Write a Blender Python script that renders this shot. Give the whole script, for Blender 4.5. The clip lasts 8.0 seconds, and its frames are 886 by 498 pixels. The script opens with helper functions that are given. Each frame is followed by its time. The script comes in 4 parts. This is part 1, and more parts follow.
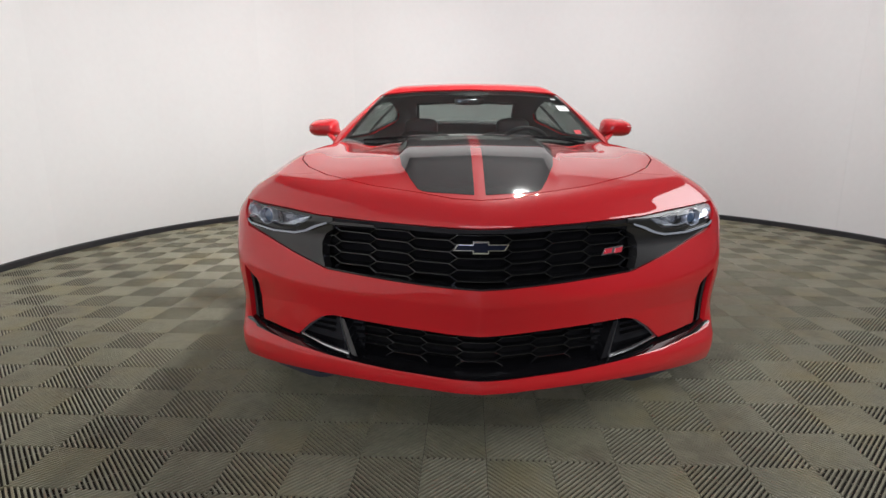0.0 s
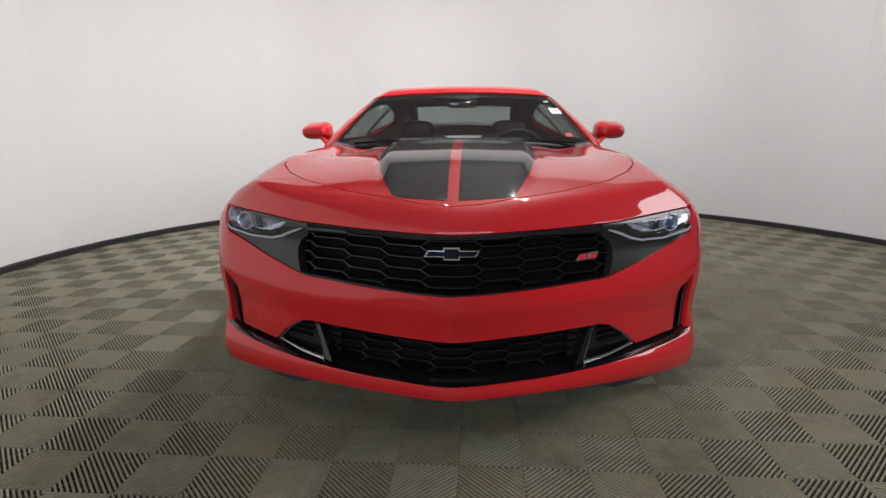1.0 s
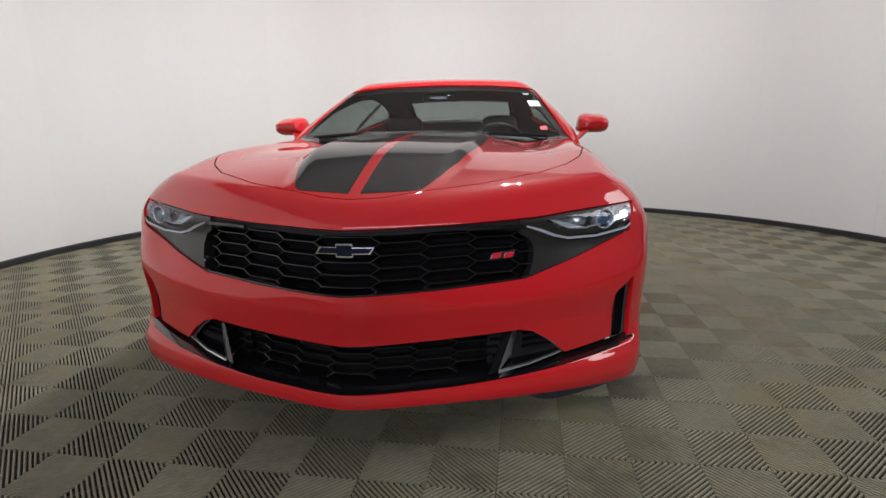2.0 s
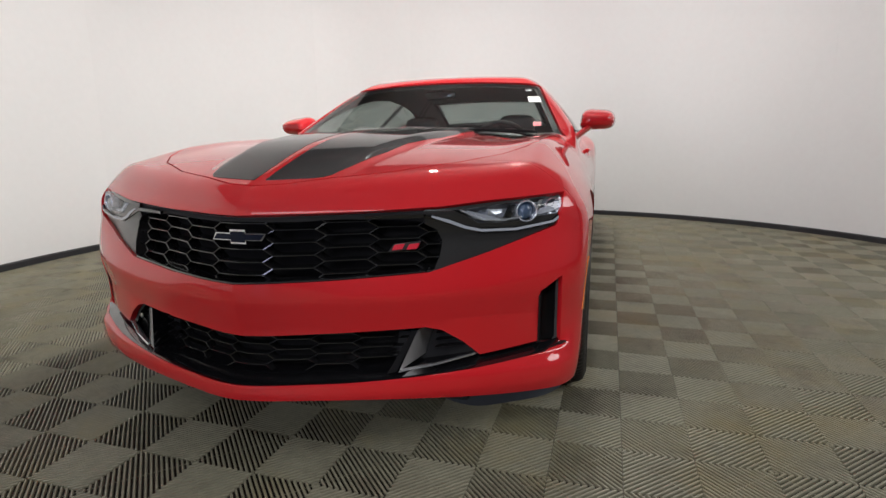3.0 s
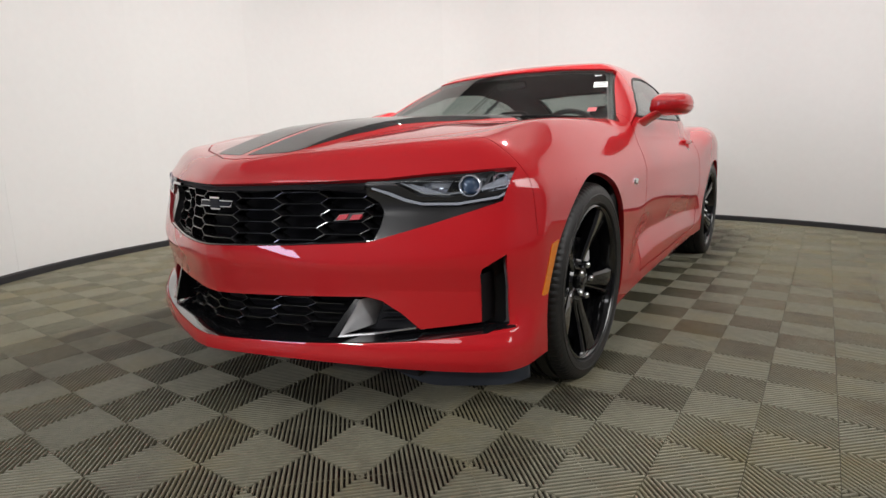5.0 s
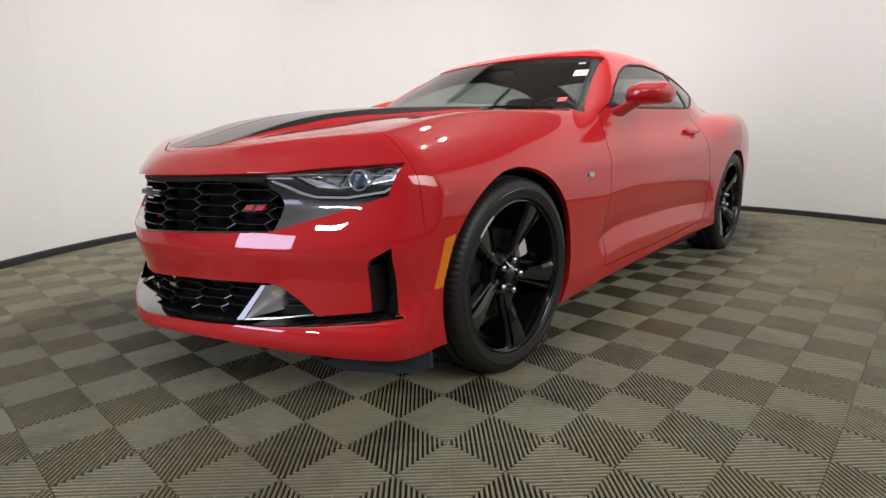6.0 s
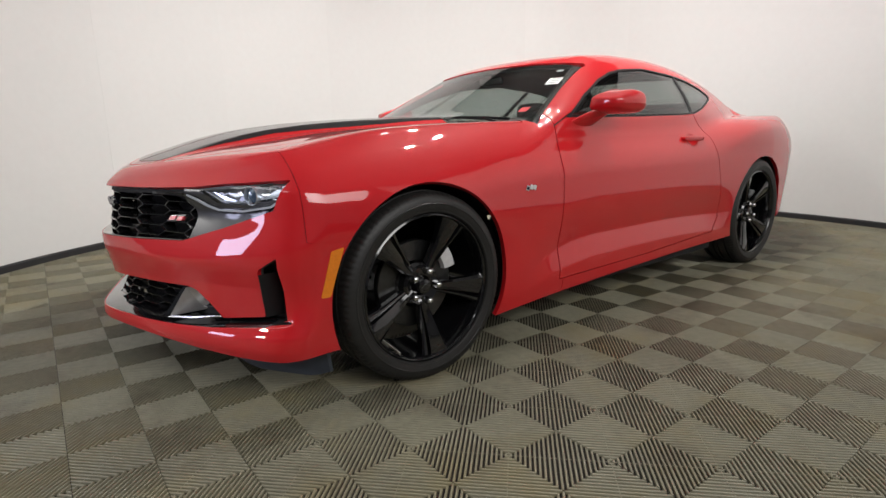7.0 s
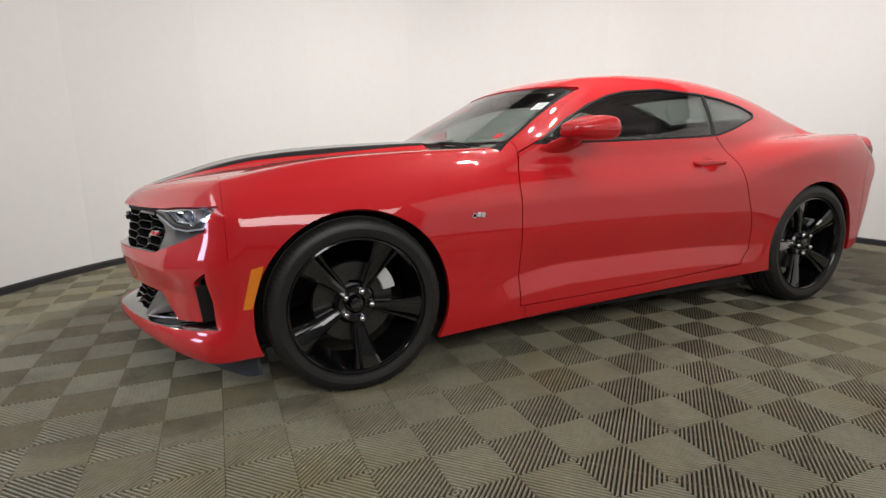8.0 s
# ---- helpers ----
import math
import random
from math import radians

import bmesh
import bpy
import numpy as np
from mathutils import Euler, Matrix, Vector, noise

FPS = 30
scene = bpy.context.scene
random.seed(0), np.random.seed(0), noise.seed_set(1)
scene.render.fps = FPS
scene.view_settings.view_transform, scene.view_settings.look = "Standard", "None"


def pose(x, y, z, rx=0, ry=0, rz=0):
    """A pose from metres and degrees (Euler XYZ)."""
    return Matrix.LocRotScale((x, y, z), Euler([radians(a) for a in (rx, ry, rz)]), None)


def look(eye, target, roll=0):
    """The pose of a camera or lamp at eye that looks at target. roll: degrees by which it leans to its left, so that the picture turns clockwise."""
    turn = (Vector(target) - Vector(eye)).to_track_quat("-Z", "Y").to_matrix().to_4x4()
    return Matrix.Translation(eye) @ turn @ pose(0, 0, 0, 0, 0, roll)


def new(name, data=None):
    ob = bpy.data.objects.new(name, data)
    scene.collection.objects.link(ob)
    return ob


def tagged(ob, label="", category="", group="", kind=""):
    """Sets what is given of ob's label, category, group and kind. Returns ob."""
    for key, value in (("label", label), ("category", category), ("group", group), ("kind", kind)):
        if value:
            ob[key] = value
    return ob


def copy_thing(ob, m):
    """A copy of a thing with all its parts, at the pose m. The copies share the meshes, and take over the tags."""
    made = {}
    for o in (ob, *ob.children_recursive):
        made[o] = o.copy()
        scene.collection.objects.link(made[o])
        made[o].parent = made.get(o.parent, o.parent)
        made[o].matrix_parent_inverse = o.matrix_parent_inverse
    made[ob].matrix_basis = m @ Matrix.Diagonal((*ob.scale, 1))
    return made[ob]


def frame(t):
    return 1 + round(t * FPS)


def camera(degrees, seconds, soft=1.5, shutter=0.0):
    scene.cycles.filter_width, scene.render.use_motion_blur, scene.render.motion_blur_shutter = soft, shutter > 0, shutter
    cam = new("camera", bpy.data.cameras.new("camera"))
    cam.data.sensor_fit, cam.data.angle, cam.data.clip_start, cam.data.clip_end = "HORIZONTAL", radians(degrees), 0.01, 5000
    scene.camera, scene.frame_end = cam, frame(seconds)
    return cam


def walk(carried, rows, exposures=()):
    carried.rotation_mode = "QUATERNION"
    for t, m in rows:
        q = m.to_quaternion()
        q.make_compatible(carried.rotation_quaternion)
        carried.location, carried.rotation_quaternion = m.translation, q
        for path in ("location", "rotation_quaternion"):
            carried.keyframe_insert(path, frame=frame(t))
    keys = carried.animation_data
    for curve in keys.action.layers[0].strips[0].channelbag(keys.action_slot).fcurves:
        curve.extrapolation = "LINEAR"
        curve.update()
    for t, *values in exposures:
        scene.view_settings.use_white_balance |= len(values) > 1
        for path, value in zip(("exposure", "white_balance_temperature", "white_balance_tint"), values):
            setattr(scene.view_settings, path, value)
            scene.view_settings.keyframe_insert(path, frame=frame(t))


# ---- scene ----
cam = camera(79.2, 8.0)
PATH = [
    (0, (-0.074, -2.491, 1.044), (-0.126, -0.54, 0.611), 0.0),
    (0.5, (-0.026, -2.493, 1.052), (-0.092, -0.542, 0.616), -0.1),
    (1, (0.052, -2.482, 1.062), (-0.043, -0.532, 0.629), -0.2),
    (1.5, (0.192, -2.449, 1.027), (0.04, -0.502, 0.595), -0.2),
    (2, (0.468, -2.316, 1.017), (0.22, -0.378, 0.59), -0.6),
    (2.2, (0.582, -2.26, 1.028), (0.275, -0.331, 0.597), -0.7),
    (3.3, (1.043, -2.117, 0.901), (0.385, -0.265, 0.531), -0.5),
    (3.5, (1.079, -2.103, 0.887), (0.33, -0.286, 0.516), -0.3),
    (4, (1.205, -2.051, 0.873), (0.294, -0.309, 0.502), -0.4),
    (4.5, (1.37, -1.972, 0.855), (0.363, -0.284, 0.484), -0.5),
    (4.7, (1.436, -1.936, 0.827), (0.396, -0.265, 0.471), -0.7),
    (5.8, (1.921, -1.671, 0.876), (0.644, -0.188, 0.467), -1.1),
    (6, (2.001, -1.586, 0.863), (0.694, -0.128, 0.453), -0.8),
    (6.5, (2.249, -1.385, 0.897), (0.849, -0.019, 0.482), -1.0),
    (7, (2.49, -1.151, 0.925), (0.952, 0.056, 0.505), -1.0),
    (7.5, (2.727, -0.846, 0.97), (1.034, 0.135, 0.558), -1.0),
    (8, (2.974, -0.519, 1.001), (1.177, 0.271, 0.615), -1.0),
]
walk(cam, [(t, look(eye, target, roll)) for t, eye, target, roll in PATH], exposures=[(0.0, -0.16, 6250, 10), (1.2, -0.32, 6250, 10), (3.5, -0.22, 6400, 10), (6.0, -0.15, 6450, 10), (8.0, -0.16, 6500, 10)])


# ---- world, light ----
CX, CY, RAD = 0.3, 1.36, 3.82      # the round white booth
world = bpy.data.worlds.new("world")
scene.world = world
world.use_nodes = True
world.node_tree.nodes["Background"].inputs[0].default_value = (0.9, 0.95, 1.0, 1)
world.node_tree.nodes["Background"].inputs[1].default_value = 0.09


def area_lamp(name, place, target, sx, sy, watts, colour, beam=180):
    data = bpy.data.lights.new(name, "AREA")
    data.shape, data.size, data.size_y, data.energy, data.color = "RECTANGLE", sx, sy, watts, colour
    data.spread = radians(beam)
    ob = new(name, data)
    ob.matrix_world = look(place, target)
    return ob


# a ring of small floodlights over the booth, turned to its wall
for deg, watts in ((-25, 13), (15, 22), (60, 34), (105, 39), (150, 42), (193, 42), (230, 38)):
    a = radians(deg)
    lx, ly = CX - 0.7 * math.cos(a), CY + 0.4 - 0.7 * math.sin(a)
    area_lamp("flood_light", (lx, ly, 3.9), (CX + RAD * math.cos(a), CY + RAD * math.sin(a), 1.3 if deg < 80 else (0.7 if deg < 180 else -0.1)), 0.13, 0.03, watts, (1.0, 0.972, 0.925), 105)
# two unseen soft lamps, added to brighten the car's front and side
area_lamp("ceiling_panel", (0.6, -3.9, 3.95), (0.6, -3.2, 0.8), 4.4, 0.5, 26, (0.97, 0.97, 1.0))
area_lamp("ceiling_panel", (5.3, 0.0, 3.3), (0.9, 0.6, 0.5), 4.4, 2.0, 50, (1.0, 0.985, 0.96), 95)
# the hall in front: the bright bluish opening that the paint mirrors
area_lamp("hall_light", (-1.05, -6.9, 1.45), (-1.0, 0, 1.2), 1.2, 1.6, 66, (0.70, 0.72, 1.0))
# two spotlights high in the hall, which throw the car's shadow on the foot of the wall
area_lamp("spotlight", (0.5, -6.3, 2.9), (0.3, 3.0, 0.6), 0.5, 0.3, 74, (1.0, 0.98, 0.96))
area_lamp("spotlight", (-2.9, -5.0, 2.6), (1.6, 1.6, 0.6), 0.4, 0.3, 115, (1.0, 0.98, 0.96))

# ---- materials ----


def node_material(name, base, rough, metal=0.0, coat=0.0, vary=0.0, vary_scale=8.0, bump=0.0, bump_scale=200.0, rough_vary=0.0, per_piece=0.0, coat_rough=0.03, spec=0.5):
    """A principled surface with a coarse and a fine noise on its colour, and relief."""
    m = bpy.data.materials.new(name)
    m.use_nodes = True
    nt = m.node_tree
    p = nt.nodes["Principled BSDF"]
    p.inputs["Base Color"].default_value = (*base, 1)
    p.inputs["Roughness"].default_value = rough
    p.inputs["Metallic"].default_value = metal
    p.inputs["Coat Weight"].default_value = coat
    p.inputs["Coat Roughness"].default_value = coat_rough
    p.inputs["Specular IOR Level"].default_value = spec
    co = nt.nodes.new("ShaderNodeTexCoord")
    if vary or per_piece:
        n1 = nt.nodes.new("ShaderNodeTexNoise")
        n1.inputs["Scale"].default_value, n1.inputs["Detail"].default_value = vary_scale, 4
        n2 = nt.nodes.new("ShaderNodeTexNoise")
        n2.inputs["Scale"].default_value, n2.inputs["Detail"].default_value = vary_scale * 14, 3
        for n in (n1, n2):
            nt.links.new(co.outputs["Object"], n.inputs["Vector"])
        add = nt.nodes.new("ShaderNodeMath")
        add.operation = "ADD"
        nt.links.new(n1.outputs["Fac"], add.inputs[0])
        nt.links.new(n2.outputs["Fac"], add.inputs[1])
        span = nt.nodes.new("ShaderNodeMapRange")
        span.inputs["From Min"].default_value, span.inputs["From Max"].default_value = 0.6, 1.4
        span.inputs["To Min"].default_value, span.inputs["To Max"].default_value = 1 - vary, 1 + vary
        nt.links.new(add.outputs[0], span.inputs["Value"])
        last = span.outputs["Result"]
        if per_piece:
            info = nt.nodes.new("ShaderNodeObjectInfo")
            r = nt.nodes.new("ShaderNodeMapRange")
            r.inputs["To Min"].default_value, r.inputs["To Max"].default_value = 1 - per_piece, 1 + per_piece
            nt.links.new(info.outputs["Random"], r.inputs["Value"])
            mul = nt.nodes.new("ShaderNodeMath")
            mul.operation = "MULTIPLY"
            nt.links.new(last, mul.inputs[0])
            nt.links.new(r.outputs["Result"], mul.inputs[1])
            last = mul.outputs[0]
        mix = nt.nodes.new("ShaderNodeVectorMath")
        mix.operation = "SCALE"
        mix.inputs[0].default_value = base
        nt.links.new(last, mix.inputs["Scale"])
        nt.links.new(mix.outputs[0], p.inputs["Base Color"])
        if rough_vary:
            rr = nt.nodes.new("ShaderNodeMapRange")
            rr.inputs["From Min"].default_value, rr.inputs["From Max"].default_value = 0.3, 0.7
            rr.inputs["To Min"].default_value, rr.inputs["To Max"].default_value = max(0.0, rough - rough_vary), rough + rough_vary
            nt.links.new(n1.outputs["Fac"], rr.inputs["Value"])
            nt.links.new(rr.outputs["Result"], p.inputs["Roughness"])
    if bump:
        n3 = nt.nodes.new("ShaderNodeTexNoise")
        n3.inputs["Scale"].default_value, n3.inputs["Detail"].default_value = bump_scale, 2
        nt.links.new(co.outputs["Object"], n3.inputs["Vector"])
        b = nt.nodes.new("ShaderNodeBump")
        b.inputs["Strength"].default_value, b.inputs["Distance"].default_value = bump, 0.002
        nt.links.new(n3.outputs["Fac"], b.inputs["Height"])
        nt.links.new(b.outputs["Normal"], p.inputs["Normal"])
    return m


def glass_material(name, tint, ior=1.5, rough=0.0, gain=1.6):
    m = bpy.data.materials.new(name)
    m.use_nodes = True
    nt = m.node_tree
    nt.nodes.remove(nt.nodes["Principled BSDF"])
    clear = nt.nodes.new("ShaderNodeBsdfTransparent")
    clear.inputs["Color"].default_value = (*tint, 1)
    gloss = nt.nodes.new("ShaderNodeBsdfGlossy")
    gloss.inputs["Roughness"].default_value = rough
    facing = nt.nodes.new("ShaderNodeLayerWeight")
    facing.inputs["Blend"].default_value = 0.5
    power = nt.nodes.new("ShaderNodeMath")
    power.operation = "POWER"
    power.inputs[1].default_value = 5.0
    span = nt.nodes.new("ShaderNodeMapRange")
    span.inputs["To Min"].default_value, span.inputs["To Max"].default_value = ((ior - 1) / (ior + 1)) ** 2 * gain, 1.0
    mix = nt.nodes.new("ShaderNodeMixShader")
    nt.links.new(facing.outputs["Facing"], power.inputs[0])
    nt.links.new(power.outputs[0], span.inputs["Value"])
    nt.links.new(span.outputs["Result"], mix.inputs[0])
    nt.links.new(clear.outputs[0], mix.inputs[1])
    nt.links.new(gloss.outputs[0], mix.inputs[2])
    nt.links.new(mix.outputs[0], nt.nodes["Material Output"].inputs["Surface"])
    return m


RED = node_material("red_paint", (0.57, 0.0125, 0.018), 0.5, coat=1.0, vary=0.02, vary_scale=300, coat_rough=0.02, spec=0.08)
RED.node_tree.nodes["Principled BSDF"].inputs["Coat IOR"].default_value = 1.7
BLACK_TRIM = node_material("black_plastic", (0.012, 0.012, 0.013), 0.42, spec=0.25, vary=0.15, vary_scale=30, bump=0.06, bump_scale=900)
GLOSS_BLACK = node_material("gloss_black", (0.006, 0.006, 0.007), 0.12, coat=1.0, vary=0.1, vary_scale=40)
SATIN_BLACK = node_material("satin_black", (0.017, 0.017, 0.017), 0.33, coat=0.85, coat_rough=0.06, vary=0.1, vary_scale=60, bump=0.04, bump_scale=700, spec=0.4)
DEFLECTOR = node_material("grey_blue_plastic", (0.040, 0.047, 0.060), 0.40, vary=0.15, vary_scale=30)
LINING = node_material("cabin_lining", (0.11, 0.112, 0.108), 0.85, vary=0.15, vary_scale=20)
DARK = node_material("dark_lining", (0.012, 0.012, 0.013), 0.85, vary=0.2, vary_scale=20)
DECAL = node_material("matte_black_vinyl", (0.016, 0.016, 0.017), 0.7, spec=0.10, coat=0.8, coat_rough=0.05, vary=0.12, vary_scale=50, bump=0.05, bump_scale=1500)
CHROME = node_material("chrome", (0.82, 0.83, 0.85), 0.08, metal=1.0, vary=0.03, vary_scale=60)
SILVER = node_material("silver_reflector", (0.76, 0.80, 0.87), 0.18, metal=0.7, vary=0.1, vary_scale=80)
WEDGE = node_material("satin_silver", (0.60, 0.60, 0.61), 0.34, metal=0.75, vary=0.08, vary_scale=60)
BRIGHT_TRIM = node_material("bright_trim", (0.74, 0.75, 0.77), 0.24, metal=0.9, vary=0.05, vary_scale=60)
GRILLE = node_material("grille_plastic", (0.010, 0.010, 0.011), 0.16, spec=0.7, coat=0.6, coat_rough=0.06, vary=0.1, vary_scale=40)
HOUSING = node_material("lamp_housing", (0.40, 0.43, 0.48), 0.35, metal=0.0, vary=0.1, vary_scale=60)
RUBBER = node_material("tyre_rubber", (0.017, 0.0165, 0.016), 0.46, spec=0.45, vary=0.25, vary_scale=25, bump=0.2, bump_scale=500)
STEEL = node_material("brake_steel", (0.10, 0.10, 0.10), 0.36, metal=1.0, vary=0.2, vary_scale=60)
CALIPER = node_material("caliper_silver", (0.72, 0.72, 0.73), 0.42, metal=0.3, vary=0.1, vary_scale=60)
AMBER = node_material("amber_lens", (0.85, 0.24, 0.015), 0.18, coat=0.6, vary=0.12, vary_scale=120, bump=0.2, bump_scale=260)
TAIL_RED = node_material("tail_lens", (0.25, 0.006, 0.008), 0.12, coat=0.8, vary=0.1, vary_scale=60)
WHITE_STICKER = node_material("white_paper", (0.8, 0.81, 0.8), 0.5, vary=0.04, vary_scale=60)
RED_STICKER = node_material("red_paper", (0.6, 0.03, 0.04), 0.5, vary=0.04, vary_scale=60)
GREY_PRINT = node_material("grey_print", (0.3, 0.33, 0.34), 0.5, vary=0.05, vary_scale=60)
BADGE_RED = node_material("badge_red", (0.55, 0.02, 0.04), 0.25, coat=0.5, vary=0.05, vary_scale=80)
BLUE_GLASS = node_material("projector_glass", (0.05, 0.09, 0.16), 0.03, coat=1.0, spec=1.0, vary=0.1, vary_scale=60)
DARK_BLUE = node_material("emblem_blue", (0.006, 0.009, 0.020), 0.25, spec=0.25, vary=0.1, vary_scale=60)
LEATHER = node_material("black_leather", (0.038, 0.038, 0.038), 0.5, vary=0.2, vary_scale=40, bump=0.25, bump_scale=350)
LIGHT_GUIDE = node_material("light_guide", (0.40, 0.43, 0.48), 0.16, coat=1.0, vary=0.05, vary_scale=80)
WINDSCREEN = glass_material("windscreen_glass", (0.64, 0.70, 0.675), gain=2.8)
TINTED = glass_material("tinted_glass", (0.50, 0.555, 0.535), gain=3.4)
LENS = glass_material("lamp_lens", (0.92, 0.94, 0.96))
WALL = node_material("white_wall", (0.70, 0.698, 0.69), 0.62, per_piece=0.018, vary=0.02, vary_scale=1.2, bump=0.05, bump_scale=60)
SKIRTING = node_material("black_skirting", (0.02, 0.02, 0.022), 0.5, vary=0.3, vary_scale=12)
TILE = node_material("tile_plastic", (0.222, 0.211, 0.150), 0.46, vary=0.2, vary_scale=2.2, bump=0.1, bump_scale=300)
T, TURN_T, OX, OY = 0.2070, radians(-1.20), 0.0473, 0.1010      # squares of the floor: size, turn and a corner


def floor_coordinates(m, pitch, turn, ox, oy, amount):
    """Grain that runs on across the floor, and a slightly different tone for each square."""
    nt = m.node_tree
    geo = nt.nodes.new("ShaderNodeNewGeometry")
    for link in [q for q in nt.links if q.from_node.bl_idname == "ShaderNodeTexCoord"]:
        nt.links.new(geo.outputs["Position"], link.to_socket)
    grid = nt.nodes.new("ShaderNodeMapping")
    grid.vector_type = "TEXTURE"
    grid.inputs["Location"].default_value, grid.inputs["Rotation"].default_value = (ox, oy, -0.5), (0, 0, turn)
    grid.inputs["Scale"].default_value = (pitch, pitch, 1)
    cell = nt.nodes.new("ShaderNodeVectorMath")
    cell.operation = "FLOOR"
    tone = nt.nodes.new("ShaderNodeTexWhiteNoise")
    span = nt.nodes.new("ShaderNodeMapRange")
    span.inputs["To Min"].default_value, span.inputs["To Max"].default_value = 1 - amount, 1 + amount
    p = nt.nodes["Principled BSDF"]
    last = p.inputs["Base Color"].links[0].from_socket
    mix = nt.nodes.new("ShaderNodeVectorMath")
    mix.operation = "SCALE"
    nt.links.new(geo.outputs["Position"], grid.inputs["Vector"])
    nt.links.new(grid.outputs["Vector"], cell.inputs[0])
    nt.links.new(cell.outputs["Vector"], tone.inputs["Vector"])
    nt.links.new(tone.outputs["Value"], span.inputs["Value"])
    nt.links.new(last, mix.inputs[0])
    nt.links.new(span.outputs["Result"], mix.inputs["Scale"])
    nt.links.new(mix.outputs[0], p.inputs["Base Color"])


def soil(m, colour, scale, low, high):
    """Patches of dirt in another colour over a material."""
    nt = m.node_tree
    p = nt.nodes["Principled BSDF"]
    link = p.inputs["Base Color"].links[0]
    geo = nt.nodes.new("ShaderNodeNewGeometry")
    n = nt.nodes.new("ShaderNodeTexNoise")
    n.inputs["Scale"].default_value, n.inputs["Detail"].default_value, n.inputs["Roughness"].default_value = scale, 6, 0.65
    nt.links.new(geo.outputs["Position"], n.inputs["Vector"])
    r = nt.nodes.new("ShaderNodeMapRange")
    r.inputs["From Min"].default_value, r.inputs["From Max"].default_value, r.inputs["To Max"].default_value = low, high, 0.75
    nt.links.new(n.outputs["Fac"], r.inputs["Value"])
    mix = nt.nodes.new("ShaderNodeMix")
    mix.data_type = "RGBA"
    nt.links.new(r.outputs["Result"], mix.inputs["Factor"])
    nt.links.new(link.from_socket, mix.inputs["A"])
    mix.inputs["B"].default_value = (*colour, 1)
    nt.links.new(mix.outputs["Result"], p.inputs["Base Color"])


floor_coordinates(TILE, T, TURN_T, OX, OY, 0.07)
soil(TILE, (0.235, 0.200, 0.105), 1.9, 0.49, 0.68)
soil(TILE, (0.105, 0.085, 0.062), 2.9, 0.54, 0.74)
TILE_BASE = node_material("tile_gap", (0.018, 0.014, 0.010), 0.8, vary=0.3, vary_scale=30)
HALL = node_material("hall_wall", (0.33, 0.33, 0.34), 0.8, vary=0.1, vary_scale=2)
CEIL = node_material("ceiling_paint", (0.36, 0.36, 0.365), 0.8, vary=0.04, vary_scale=2)

# ---- mesh helpers ----


def mesh_object(name, verts, faces, material, parent=None, label="", smooth=True, normals=None):
    me = bpy.data.meshes.new(name)
    me.from_pydata([tuple(v) for v in verts], [], [tuple(int(i) for i in f) for f in faces])
    me.materials.append(material)
    if smooth:
        me.polygons.foreach_set("use_smooth", [True] * len(me.polygons))
    me.update()
    if normals is not None:
        me.normals_split_custom_set_from_vertices([tuple(n) for n in normals])
    ob = new(name, me)
    if parent is not None:
        ob.parent = parent
    if label:
        ob["label"] = label
    return ob


def part(name, bm, material, parent=None, label="", smooth=False, angle=35):
    me = bpy.data.meshes.new(name)
    bmesh.ops.recalc_face_normals(bm, faces=bm.faces)
    bm.to_mesh(me)
    bm.free()
    me.materials.append(material)
    if smooth:
        me.polygons.foreach_set("use_smooth", [True] * len(me.polygons))
        me.set_sharp_from_angle(angle=radians(angle))
    ob = new(name, me)
    if parent is not None:
        ob.parent = parent
    if label:
        ob["label"] = label
    return ob


def add_box(bm, x0, x1, y0, y1, z0, z1, bevel=0.0, m=None):
    r = bmesh.ops.create_cube(bm, size=1.0, matrix=Matrix.Translation(((x0 + x1) / 2, (y0 + y1) / 2, (z0 + z1) / 2)) @ Matrix.Diagonal((x1 - x0, y1 - y0, z1 - z0, 1)))
    vs = r["verts"]
    if bevel:
        es = list({e for v in vs for e in v.link_edges})
        rr = bmesh.ops.bevel(bm, geom=es, offset=bevel, segments=2, affect="EDGES", profile=0.5)
        vs = list({v for f in rr["faces"] for v in f.verts} | {v for v in vs if v.is_valid})
    if m is not None:
        bmesh.ops.transform(bm, matrix=m, verts=vs)
    return vs


def add_lathe(bm, profile, n, axis="x", closed=False):
    """Turn a profile of (along, radius) round the axis."""
    rings = []
    for along, r in profile:
        ring = []
        for k in range(n):
            a = 2 * math.pi * k / n
            c, s = r * math.cos(a), r * math.sin(a)
            ring.append(bm.verts.new((along, c, s) if axis == "x" else (c, s, along)))
        rings.append(ring)
    pairs = list(zip(rings, rings[1:])) + ([(rings[-1], rings[0])] if closed else [])
    for a, b in pairs:
        for k in range(n):
            bm.faces.new((a[k], a[(k + 1) % n], b[(k + 1) % n], b[k]))
    return rings


